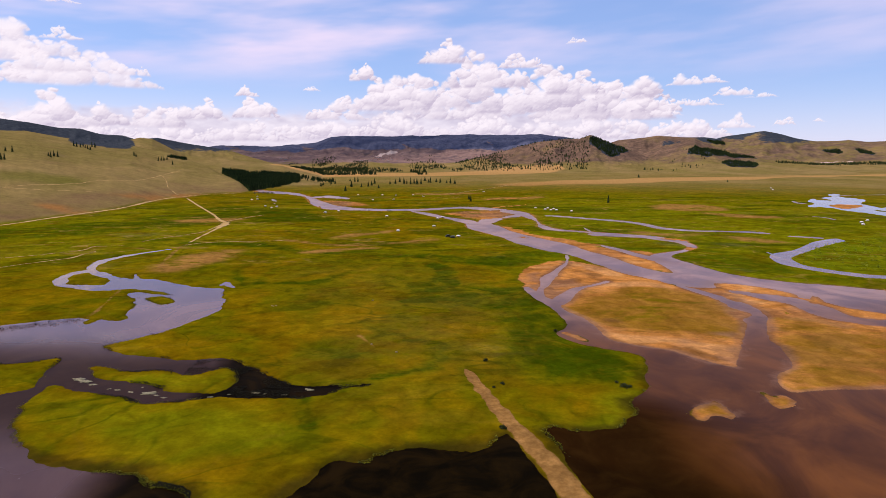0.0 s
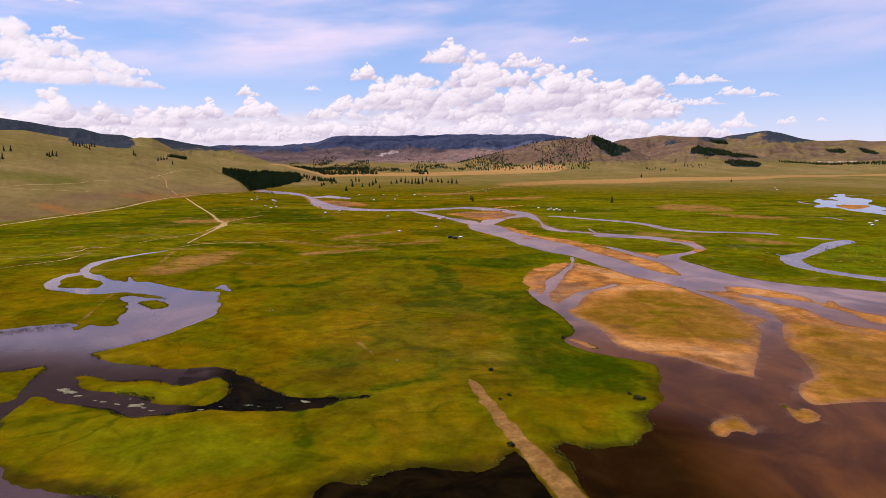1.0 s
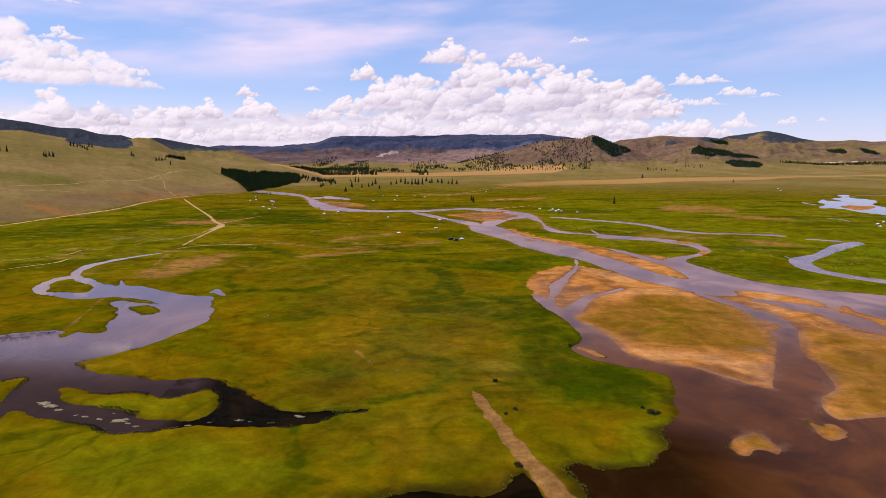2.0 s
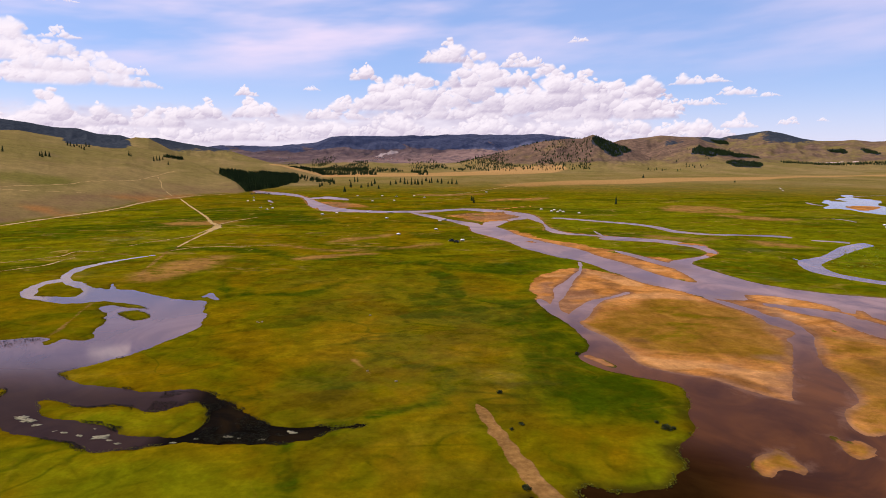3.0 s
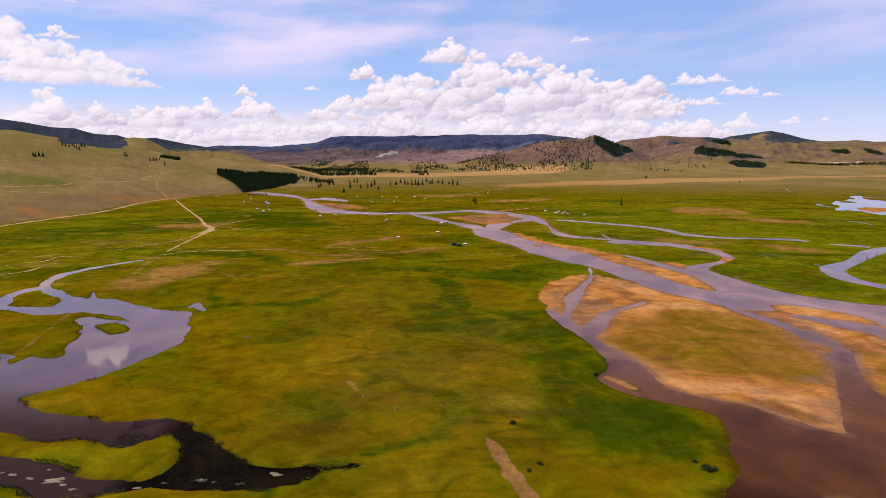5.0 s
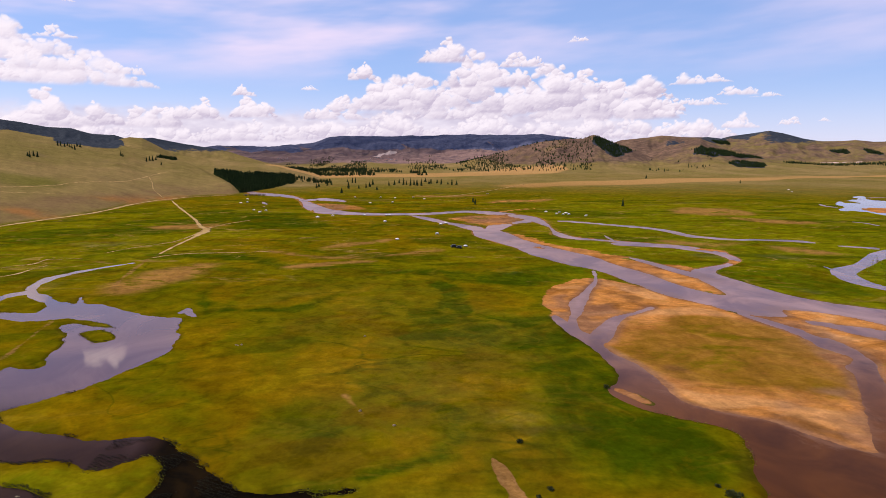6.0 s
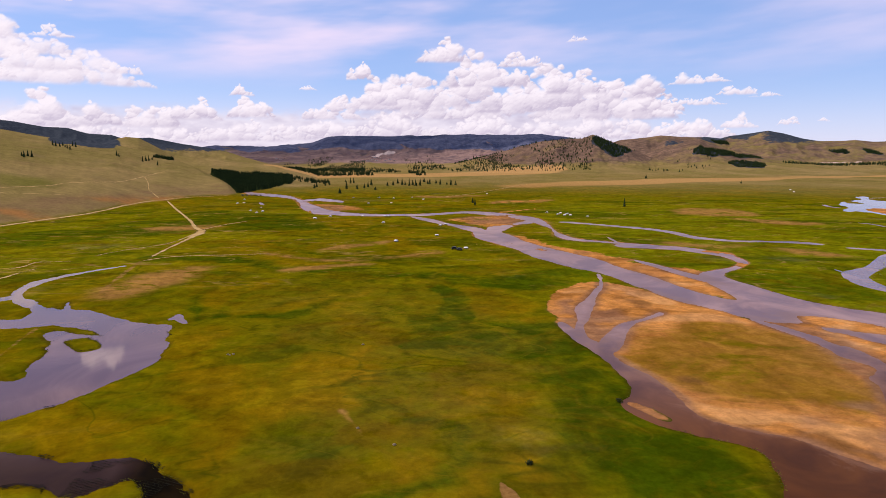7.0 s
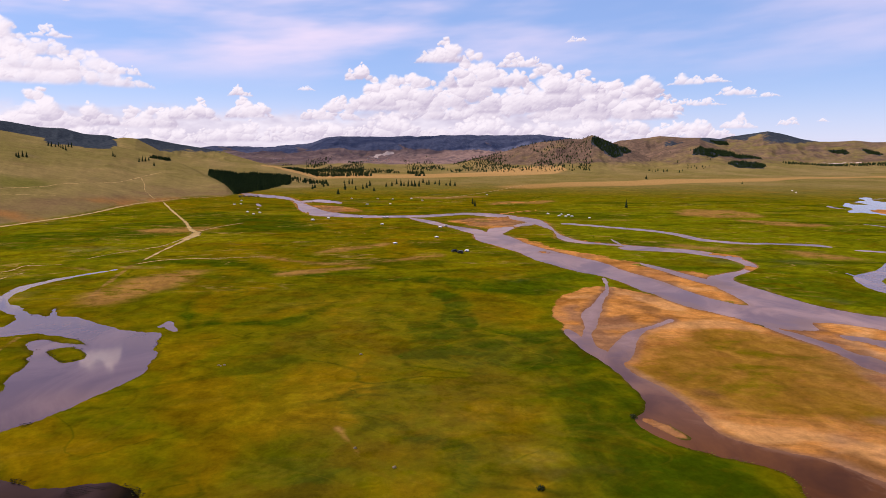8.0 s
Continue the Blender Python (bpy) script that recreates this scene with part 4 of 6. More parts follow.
def hill_crest(az):
    return np.interp(az, [-22, -18, -15.5, -12], [1850, 1600, 1330, 1290])


def land(x, y):
    """The height of the hills, and of the valley floor with no water in it."""
    r, az = np.hypot(x, y), np.degrees(np.arctan2(x, y))
    place = (az, r, x, y)
    z = np.maximum.reduce([
        range_height(*place, *MESA, power=1.5, spur=0.38, seed=90), range_height(*place, *FAR_BLUE, seed=100),
        range_height(*place, *PEAK, power=1.5, spur=0.4, seed=110), range_height(*place, *BACK_RIGHT, seed=120),
        range_height(*place, *RIGHT_RANGE, power=1.4, spur=0.32, seed=130), range_height(*place, *RIGHT_FOOT, power=1.5, spur=0.3, seed=140),
        range_height(*place, hill_crest(az), hill_foot(az), LEFT_HILL[2], 2.0, 1.0, 0.05, 150, 0.015),
        range_height(*place, *LEFT_SHOULDER, 2.0, 1.0, 0.12, 155, 0.03), range_height(*place, *LEFT_SUMMIT, 2.5, 1.2, 0.05, 157, 0.03),
        range_height(*place, *LEFT_FOREST, 5.0, spur=0.3, seed=160), range_height(*place, *LEFT_BACK, spur=0.3, seed=170),
        step(np.abs(az), 46, 60) * step(r, 1800, 4200) * 210])
    z = z + step(z, 8, 60) * (0.4 + 2.2 * step(r, 2200, 2900)) * fbm(x, y, 90, 4, 180)
    floor = 0.32 + 0.16 * fbm(x, y, 60, 4, 7) + 0.05 * fbm(x, y, 7, 3, 8)
    return z + floor, z


def ground_z(x, y):
    """The height of the dry ground at one place."""
    return float(land(np.array([float(x)]), np.array([float(y)]))[0][0])


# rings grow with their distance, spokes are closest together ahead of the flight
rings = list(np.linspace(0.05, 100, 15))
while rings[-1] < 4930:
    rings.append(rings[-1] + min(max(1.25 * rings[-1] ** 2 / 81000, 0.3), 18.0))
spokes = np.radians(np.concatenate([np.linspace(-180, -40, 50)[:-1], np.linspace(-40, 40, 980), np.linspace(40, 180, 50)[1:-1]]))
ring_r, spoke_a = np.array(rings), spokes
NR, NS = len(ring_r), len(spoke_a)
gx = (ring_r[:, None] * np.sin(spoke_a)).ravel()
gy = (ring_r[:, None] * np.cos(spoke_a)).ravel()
shores = waters(gx, gy)
shore = np.minimum.reduce(list(shores.values()))
floor_z, hill = land(gx, gy)
radius, bearing = np.hypot(gx, gy), np.degrees(np.arctan2(gx, gy))


def any_of(shapes, soft, size=14.0):
    d = np.full(gx.shape, FAR)
    for s in shapes:
        d = np.minimum(d, along(gx, gy, s) if len(s[0]) == 3 else inside(gx, gy, s))
    return 1 - step(d + 1.3 * soft * fbm(gx, gy, size, 5, 21), -soft, soft)


sand = np.maximum(0.85 * any_of((SAND_C, SAND_D), 7.0, 18.0), any_of((SAND_A, SAND_B, SAND_E, SANDISLE_A, SANDISLE_B, SANDISLE_C, BAR_A, BAR_B, BAR_C, BAR_D), 2.5))
meadow = np.maximum(np.maximum(0.86 * any_of((MEADOW_A,), 12.0, 40.0), 1.1 * any_of((GREEN_A,), 9.0, 30.0)), np.maximum(np.maximum(0.72 * any_of((MEADOW_B,), 14.0, 40.0), 0.5 * any_of((SANDISLE_A, SANDISLE_B), 3.0)), 0.95 * any_of((MEADOW_C,), 9.0, 30.0)))
silt = any_of((SAND_F, SAND_G), 12.0, 30.0) * step(fbm(gx, gy, 34, 5, 30), -0.6, 0.0)
margin = (1 - step(shores["river"], 2.0, 14.0)) * step(radius, 540, 620) * step(fbm(gx, gy, 70, 3, 31), -0.1, 0.35)
bed = np.minimum.reduce([inside(gx, gy, RIVER_MAIN)] + [inside(gx, gy, s) for s in (RIVER_UPPER, RIVER_EAST, RIVER_LINK, RIVER_FORK)])
verge = (1 - step(np.minimum(shores["river"], shores["lake"]), 0.4, 2.4)) * step(fbm(gx, gy, 45, 4, 32), -0.25, 0.2)
sand = np.maximum.reduce([sand, 0.62 * silt, 0.40 * margin, (1 - step(bed, -2.0, 0.0)) * (1 - 0.5 * step(gy, 560, 640)), 0.4 * verge, any_of((SPIT_A, SAND_H, SAND_I), 2.0)])
east_bank = (1 - step(np.minimum(shores["river"], shores["lagoon"]), 8.0, 13.0)) * step(gx + 4 * fbm(gx, gy, 15, 3, 58), 104, 110) * step(gy, 160, 164) * (1 - step(gy, 320, 335))
sand = np.maximum(sand, east_bank)
ridge = any_of((RIDGE_A, RIDGE_B, RIDGE_C, RIDGE_D, RIDGE_E, RIDGE_F, RIDGE_G), 4.5, 14.0)
stain = any_of((STAIN_A, STAIN_B, STAIN_C, STAIN_D), 5.0, 9.0)
quarry = any_of((QUARRY, SCAR), 8.0, 40.0)
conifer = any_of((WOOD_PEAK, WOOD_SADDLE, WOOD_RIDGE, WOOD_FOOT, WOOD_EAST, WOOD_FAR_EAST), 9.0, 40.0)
track = np.maximum(any_of((TRACK_MAIN,), 0.75, 4.0), 0.20 * any_of((TRACK_LINK,), 3.0))
track = np.maximum(track, 0.52 * any_of((TRACK_FAINT, TRACK_SPIT), 1.6))
lush = np.maximum(any_of((LUSH_A, LUSH_C, LUSH_F, LUSH_H, LUSH_I, LUSH_J), 11.0, 30.0), np.maximum(any_of((LUSH_B, LUSH_E, LUSH_K), 3.0, 9.0), 0.8 * any_of((LUSH_D, LUSH_L, LUSH_M, LUSH_N), 4.0, 12.0)))
dry = any_of((DRY_C, DRY_D, DRY_E, DRY_F, DRY_G, DRY_H, DRY_I, DRY_L), 9.0, 26.0)
dry = np.maximum(dry, np.maximum(0.8 * any_of((DRY_M,), 1.4, 4.0), any_of((DRY_A, DRY_B, DRY_Q, DRY_R), 5.0, 16.0)))
dry = np.maximum(dry, any_of((DRY_J, DRY_K), 60.0, 240.0))
plain_edge = step(radius, 2650, 2900) * (1 - step(hill, 14, 34)) * step(bearing, -9, -6) * (1 - step(bearing, 7, 11))
dry = np.maximum(dry, 0.25 * plain_edge * step(fbm(gx, gy, 190, 4, 47), -0.25, 0.15))
parched = any_of((DRY_N, DRY_O, DRY_P, PALE_A), 12.0)
scroll = step(radius, 370, 520) * (1 - 0.6 * step(radius, 1000, 1500))
umber = any_of((BROWN_A, BROWN_B, BROWN_C, BROWN_D), 6.0, 12.0)
grove = any_of((GROVE,), 6.0)
meander = step(np.abs(fbm(gx, gy * 0.8, 150, 3, 35)), 0.0, 0.07)          # old channels, still greener than the rest
upland = np.clip(step(hill, 0.05, 2.5) + 0.80 * step(radius, 1150, 1900), 0, 1)
bare = 0.62 * step(hill, 0.1, 3) * (1 - step(hill + 5 * fbm(gx, gy, 160, 3, 56), 9, 26)) * step(-bearing, 10, 14) * (1 - step(radius, 1250, 1600))
ochre = any_of((OCHRE_A, OCHRE_B), 14.0, 50.0)
pasture = any_of((PASTURE_A,), 30.0, 80.0)
heath = 0.85 * step(hill + 10 * fbm(gx, gy, 240, 4, 50), 8, 50) * step(bearing, 3, 7) * (1 - 0.28 * step(bearing, 21, 25))
scree = 0.95 * step(hill, 8, 34) * (1 - step(np.abs(bearing + 2), 12, 17)) * step(radius, 3400, 3700)
north = fbm(gx, gy, 420, 4, 42)
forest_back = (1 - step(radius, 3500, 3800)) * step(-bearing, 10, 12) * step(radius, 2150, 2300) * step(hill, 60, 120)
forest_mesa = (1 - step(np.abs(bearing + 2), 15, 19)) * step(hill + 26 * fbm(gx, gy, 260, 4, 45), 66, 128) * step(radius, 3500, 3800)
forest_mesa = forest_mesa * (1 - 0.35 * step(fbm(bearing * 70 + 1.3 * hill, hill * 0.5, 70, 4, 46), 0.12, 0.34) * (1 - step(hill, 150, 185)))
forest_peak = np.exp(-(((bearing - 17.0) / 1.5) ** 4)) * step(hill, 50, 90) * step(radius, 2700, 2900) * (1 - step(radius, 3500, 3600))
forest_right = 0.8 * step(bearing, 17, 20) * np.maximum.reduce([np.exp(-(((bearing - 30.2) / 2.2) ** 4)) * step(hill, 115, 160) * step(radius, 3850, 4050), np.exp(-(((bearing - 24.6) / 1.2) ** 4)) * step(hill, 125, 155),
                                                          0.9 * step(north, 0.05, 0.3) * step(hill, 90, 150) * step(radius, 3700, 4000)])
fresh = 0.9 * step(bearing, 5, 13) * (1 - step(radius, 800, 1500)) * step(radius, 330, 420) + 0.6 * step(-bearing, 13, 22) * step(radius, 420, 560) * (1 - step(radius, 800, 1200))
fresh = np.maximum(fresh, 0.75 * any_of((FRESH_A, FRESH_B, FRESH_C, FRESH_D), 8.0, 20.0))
# both masks take the haze-tinted wood colours of the ground material
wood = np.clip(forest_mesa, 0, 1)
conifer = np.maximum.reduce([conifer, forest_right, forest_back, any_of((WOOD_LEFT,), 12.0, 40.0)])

bank = np.where(sand > 0.4, 0.14, 1.0)
ground_heights = np.where(shore > 0, floor_z * step(shore, 0, 2.2) * bank, -0.55 * step(-shore, 0, 3.0))
ground_heights = ground_heights + track * 0.06 * (shore > 1) + wood * (4.0 + 6.0 * fbm(gx, gy, 60, 3, 44)) * step(radius, 2000, 2600)
damp = (1 - step(shore, 0.0, 4.0 + 3.0 * fbm(gx, gy, 14, 4, 37))) * sand + 0.55 * sand * (1 - meadow) * step(fbm(gx, gy, 20, 5, 39), 0.05, 0.35)
damp = np.maximum(damp, 0.9 * silt * step(fbm(gx, gy, 40, 4, 29), -0.3, 0.15))
damp = np.clip(np.maximum(damp, 0.95 * sand * any_of((WET_A, WET_B, WET_C), 4.0, 16.0) * step(fbm(gx, gy, 16, 4, 48), -0.35, 0.1)), 0, 1)
wet_edge = (1 - step(shore, 0.1, 1.8 + 0.9 * fbm(gx, gy, 8, 3, 36))) * (1 - sand) * (1 - track) * (1 - step(radius, 420, 560)) * (0.25 + 0.75 * step(fbm(gx, gy, 24, 3, 57), -0.15, 0.25))
low_bank = np.minimum.reduce([shores["bog"], shores["lagoon"], shores["pond"] + 60 * step(gy, 150, 190)])
boggy = (1 - step(low_bank + 4.5 * fbm(gx, gy, 11, 4, 65), 0.0, 6.0)) * (1 - sand) * (1 - track) * (1 - step(gy, 190, 225)) * (gx < 95)
wet_edge = np.maximum(wet_edge, 1.45 * boggy)


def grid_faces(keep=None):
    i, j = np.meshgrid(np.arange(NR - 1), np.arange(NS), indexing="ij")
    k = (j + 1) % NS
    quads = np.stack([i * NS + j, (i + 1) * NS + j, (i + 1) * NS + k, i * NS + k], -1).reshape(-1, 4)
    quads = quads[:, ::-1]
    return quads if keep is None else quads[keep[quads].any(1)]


def sheet(name, x, y, z, quads, material, smooth=True):
    """A mesh from arrays."""
    me = bpy.data.meshes.new(name)
    me.vertices.add(len(x))
    me.vertices.foreach_set("co", np.stack([x, y, z], -1).astype(np.float32).ravel())
    me.loops.add(quads.size)
    me.loops.foreach_set("vertex_index", quads.astype(np.int32).ravel())
    me.polygons.add(len(quads))
    me.polygons.foreach_set("loop_start", np.arange(0, quads.size, 4, dtype=np.int32))
    me.polygons.foreach_set("use_smooth", np.full(len(quads), smooth))
    me.materials.append(material)
    me.update(calc_edges=True)
    return new(name, me)


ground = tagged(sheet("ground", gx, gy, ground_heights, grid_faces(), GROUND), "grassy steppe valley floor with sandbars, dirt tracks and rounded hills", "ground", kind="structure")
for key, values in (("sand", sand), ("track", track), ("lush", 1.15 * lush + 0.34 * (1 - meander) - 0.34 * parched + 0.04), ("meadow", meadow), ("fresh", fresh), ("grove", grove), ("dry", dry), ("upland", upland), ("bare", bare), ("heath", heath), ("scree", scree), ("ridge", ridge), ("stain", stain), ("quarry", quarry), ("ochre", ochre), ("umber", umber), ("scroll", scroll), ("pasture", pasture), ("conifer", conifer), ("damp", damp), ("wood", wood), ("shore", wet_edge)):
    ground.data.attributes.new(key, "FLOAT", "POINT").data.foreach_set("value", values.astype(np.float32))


owner = np.argmin(np.stack(list(shores.values())), 0)


def water_sheet(name, body, label, mud, weed):
    """The flat water of one body, reaching a little under its banks. mud: how brown, weed: how dark and overgrown."""
    quads = grid_faces(shore < 3.0)
    quads = quads[owner[quads[:, 0]] == list(shores).index(body)]
    used, flat = np.unique(quads, return_inverse=True)
    ob = sheet(name, gx[used], gy[used], np.zeros(len(used)), flat.reshape(-1, 4), WATER)
    shallow = np.clip(np.clip(1 + shore / 9.0, 0, 1) * (0.30 + 0.80 * sand_near) + shoal * sand_near, 0, 1.2)
    for key, values in (("mud", mud), ("weed", weed), ("shallow", shallow)):
        ob.data.attributes.new(key, "FLOAT", "POINT").data.foreach_set("value", np.broadcast_to(values, gx.shape)[used].astype(np.float32))
    return tagged(ob, label, "water", kind="structure")


sand_near = any_of((SAND_A, SAND_B, SAND_C, SAND_D, SAND_E, SAND_F, SAND_G, SANDISLE_A, SANDISLE_B, SANDISLE_C), 9.0)
shoal = 0.75 * step(fbm((0.5 * gx - 0.86 * gy) / 2.6, 0.86 * gx + 0.5 * gy, 17, 4, 49), 0.0, 0.35) * step(gy, 240, 300)
silty = 0.5 + 0.5 * (1 - step(gy, 190, 420))
brown = np.where(gy < 420, silty, 0.5 * (1 - step(gx - 0.35 * gy, 140, 330)))
water_sheet("water_pond", "pond", "grey still water of a winding side arm among grassy banks", 0.12,
            np.maximum(0.80 * (1 - step(gy + 0.12 * gx, 200, 258)) * (0.55 + 0.45 * step(gy, 140, 180)), step(gx, -92, -64) * (1 - step(gy, 224, 238))))
water_sheet("water_bog", "bog", "dark brown bog water beside a raised dirt track", 0.3, 1.0)
water_sheet("water_lagoon", "lagoon", "reddish brown muddy shallow water between sandbars and grass", silty, 0.9 * (1 - step(gx + 8 * fbm(gx, gy, 20, 3, 38), 58, 98)) * (1 - step(gy, 160, 195)))
water_sheet("water_river", "river", "broad braided river with silty lilac-brown water", brown, 0.0)
water_sheet("water_oxbow", "oxbow", "curved oxbow channel between green banks", 0.30, 0.0)
water_sheet("water_lake", "lake", "pale braided pools in the far meadow", 0.17, 0.0)
water_sheet("water_brook", "brook", "narrow brook winding through green meadow", 0.45, 0.0)


# ---- dirt tracks across the valley ----
def lie(x, y):
    """The height of the ground sheet itself at each place."""
    r, a = np.hypot(x, y), np.arctan2(x, y)
    i = np.clip(np.searchsorted(ring_r, r) - 1, 0, NR - 2)
    j = np.clip(np.searchsorted(spoke_a, a) - 1, 0, NS - 2)
    u, v = (r - ring_r[i]) / (ring_r[i + 1] - ring_r[i]), (a - spoke_a[j]) / (spoke_a[j + 1] - spoke_a[j])
    h = ground_heights.reshape(NR, NS)
    return (h[i, j] * (1 - u) + h[i + 1, j] * u) * (1 - v) + (h[i, j + 1] * (1 - u) + h[i + 1, j + 1] * u) * v


def draped(name, points, material, strength, lift=0.06, cols=9):
    """A strip that lies over the ground and frays out towards its edges and ends."""
    p = smooth_line(points, False, 14)
    t = np.gradient(p[:, :2], axis=0)
    t /= np.linalg.norm(t, axis=1, keepdims=True) + 1e-9
    side = np.stack([t[:, 1], -t[:, 0]], -1)
    wide = p[:, 2] * 1.5 * (1 + 0.45 * fbm(p[:, 0], p[:, 1], 30, 4, 33))
    drift = p[:, 2] * 0.8 * fbm(p[:, 0], p[:, 1], 45, 4, 34)
    across = np.linspace(-1, 1, cols)
    x = (p[:, 0][:, None] + side[:, 0][:, None] * (across * wide[:, None] + drift[:, None])).ravel()
    y = (p[:, 1][:, None] + side[:, 1][:, None] * (across * wide[:, None] + drift[:, None])).ravel()
    z = lie(x, y) + lift + 0.00012 * np.hypot(x, y)
    i, j = np.meshgrid(np.arange(len(p) - 1), np.arange(cols - 1), indexing="ij")
    quads = np.stack([i * cols + j, i * cols + j + 1, (i + 1) * cols + j + 1, (i + 1) * cols + j], -1).reshape(-1, 4)
    ob = sheet(name, x, y, z, quads, material)
    way = np.linspace(0, 1, len(p))
    ends = step(way, 0, 0.06) * (1 - step(way, 0.94, 1.0))
    worn = strength * ((1 - np.abs(across) ** 1.5)[None, :] * ends[:, None]).ravel()
    for key, values in (("worn", worn), ("mud", 0.45 + 0 * worn), ("weed", 0 * worn), ("shallow", 0.5 + 0 * worn)):
        ob.data.attributes.new(key, "FLOAT", "POINT").data.foreach_set("value", values.astype(np.float32))
    return ob


def dirt_track(points, label, strength=1.0):
    return tagged(draped("dirt_track", points, TRACK, strength), label, "track", kind="structure")


for line in (BROOK_D, LAKE_TAIL, LAKE_CREEK):
    tagged(draped("water_rill", line, RILL, 1.3, 0.03), "narrow rill winding through green meadow", "water", kind="structure")
dirt_track(TRACK_HILL, "pale dirt road along the foot of a grassy hill", 1.25)
dirt_track(TRACK_LINK, "pale worn dirt track bending down across the meadow", 1.1)
for line in (TRACK_EAST, TRACK_WEST_A, TRACK_WEST_B, TRACK_WEST_C, TRACK_MEADOW, TRACK_PLAIN_A):
    dirt_track(line, "faint wheel track worn into the grass", 0.85)
for line in (TRACK_SLOPE_A, TRACK_SLOPE_B, TRACK_SLOPE_C):
    dirt_track(line, "pale wheel track climbing a dry grassy hillside", 0.95)

# ---- building things ----
def part(name, bm, material, parent=None, label="", smooth=False):
    """Links a bmesh as one mesh object under a thing."""
    me = bpy.data.meshes.new(name)
    for f in bm.faces:
        f.smooth = smooth
    bm.to_mesh(me)
    bm.free()
    me.materials.append(material)
    ob = new(name, me)
    ob.parent = parent
    return tagged(ob, label)


def lathe(rows, sides=16, wobble=0.0, seed=0):
    """A closed body turned round z from rows of (radius, height)."""
    bm, rng = bmesh.new(), random.Random(seed)
    loops = []
    for radius_, height_ in rows:
        loops.append([bm.verts.new((radius_ * math.cos(a) * (1 + wobble * rng.uniform(-1, 1)), radius_ * math.sin(a) * (1 + wobble * rng.uniform(-1, 1)), height_))
                      for a in (2 * math.pi * i / sides for i in range(sides))])
    for low, high in zip(loops[:-1], loops[1:]):
        for i in range(sides):
            bm.faces.new((low[i], low[(i + 1) % sides], high[(i + 1) % sides], high[i]))
    bm.faces.new(loops[0][::-1])
    bm.faces.new(loops[-1])
    return bm


def box(w, d, h, at=(0, 0, 0), bevel=0.02, turn=0.0):
    bm = bmesh.new()
    bmesh.ops.create_cube(bm, size=1, matrix=Matrix.Translation(at) @ Matrix.Rotation(turn, 4, "Z") @ Matrix.Diagonal((w, d, h, 1)))
    if bevel:
        bmesh.ops.bevel(bm, geom=bm.edges[:], offset=bevel, segments=1, affect="EDGES")
    return bm


def crown_mesh(height, spread, whorls, blades, seed):
    """Drooping whorls of ragged boughs round a conifer's trunk, as many small clumps."""
    rng, verts, faces = random.Random(seed), [], []
    for w in range(whorls):
        f = w / (whorls - 1)
        z0 = height * (0.12 + 0.84 * f)
        reach = spread * (1 - f) ** 0.8 * rng.uniform(0.8, 1.15) + 0.15
        start = rng.uniform(0, 6.28)
        for b in range(blades):
            a = start + 2 * math.pi * b / blades + rng.uniform(-0.3, 0.3)
            l, wide, drop = reach * rng.uniform(0.65, 1.1), reach * rng.uniform(0.28, 0.5), height / whorls * rng.uniform(0.3, 1.1)
            ca, sa, n = math.cos(a), math.sin(a), len(verts)
            for along_, across, up in ((0, 0, 0.75 * height / whorls), (0.55 * l, wide, -0.35 * drop), (l, 0, -drop), (0.55 * l, -wide, -0.35 * drop), (0.5 * l, 0, 0.35 * height / whorls), (0.45 * l, 0, -0.9 * drop)):
                verts.append((along_ * ca - across * sa, along_ * sa + across * ca, z0 + up))
            faces += [(n, n + 1, n + 4), (n + 1, n + 2, n + 4), (n + 2, n + 3, n + 4), (n + 3, n, n + 4), (n, n + 5, n + 1), (n + 1, n + 5, n + 2), (n + 2, n + 5, n + 3), (n + 3, n + 5, n)]
    return verts, faces


def larch_tree(height, spread, seed):
    ob = tagged(new("larch_tree"), "tall dark green larch standing alone on grassland", "tree", "larches of the valley floor")
    part("trunk", lathe([(0.030 * height, -0.4), (0.022 * height, 0.08 * height), (0.015 * height, 0.5 * height), (0.003 * height, 0.97 * height)], 7, 0.1, seed), BARK, ob)
    me = bpy.data.meshes.new("crown")
    me.from_pydata(*[crown_mesh(height, spread, 11, 7, seed)[0], [], crown_mesh(height, spread, 11, 7, seed)[1]])
    me.materials.append(NEEDLES)
    new("crown", me).parent = ob
    return ob


def woodland(name, label, places, seed, low=9.0, high=15.0, whorls=5, blades=5):
    """Many conifers that nobody could count, as one object."""
    rng, verts, faces = random.Random(seed), [], []
    forms = [crown_mesh(1.0, rng.uniform(0.2, 0.3), whorls, blades, seed + i) for i in range(6)]
    px, py = np.array(places, float).T
    base = land(px, py)[0]
    n = 0
    for x, y, z in zip(px, py, base):
        (vs, fs), h = forms[rng.randrange(6)], rng.uniform(low, high)
        stem = np.array([(-0.02, -0.02, -0.08), (0.02, -0.02, -0.08), (0, 0.02, -0.08), (0, 0, 1)])
        v = np.concatenate([np.array(vs), stem])
        verts.append(v * h + (x, y, z))
        faces.append(np.concatenate([np.array(fs), np.array([(0, 1, 3), (1, 2, 3), (2, 0, 3)]) + len(vs)]) + n)
        n += len(v)
    verts, faces = np.concatenate(verts).tolist(), np.concatenate(faces).tolist()
    me = bpy.data.meshes.new(name)
    me.from_pydata(verts, [], faces)
    me.materials.append(NEEDLES)
    return tagged(new(name, me), label, "trees", kind="stuff")


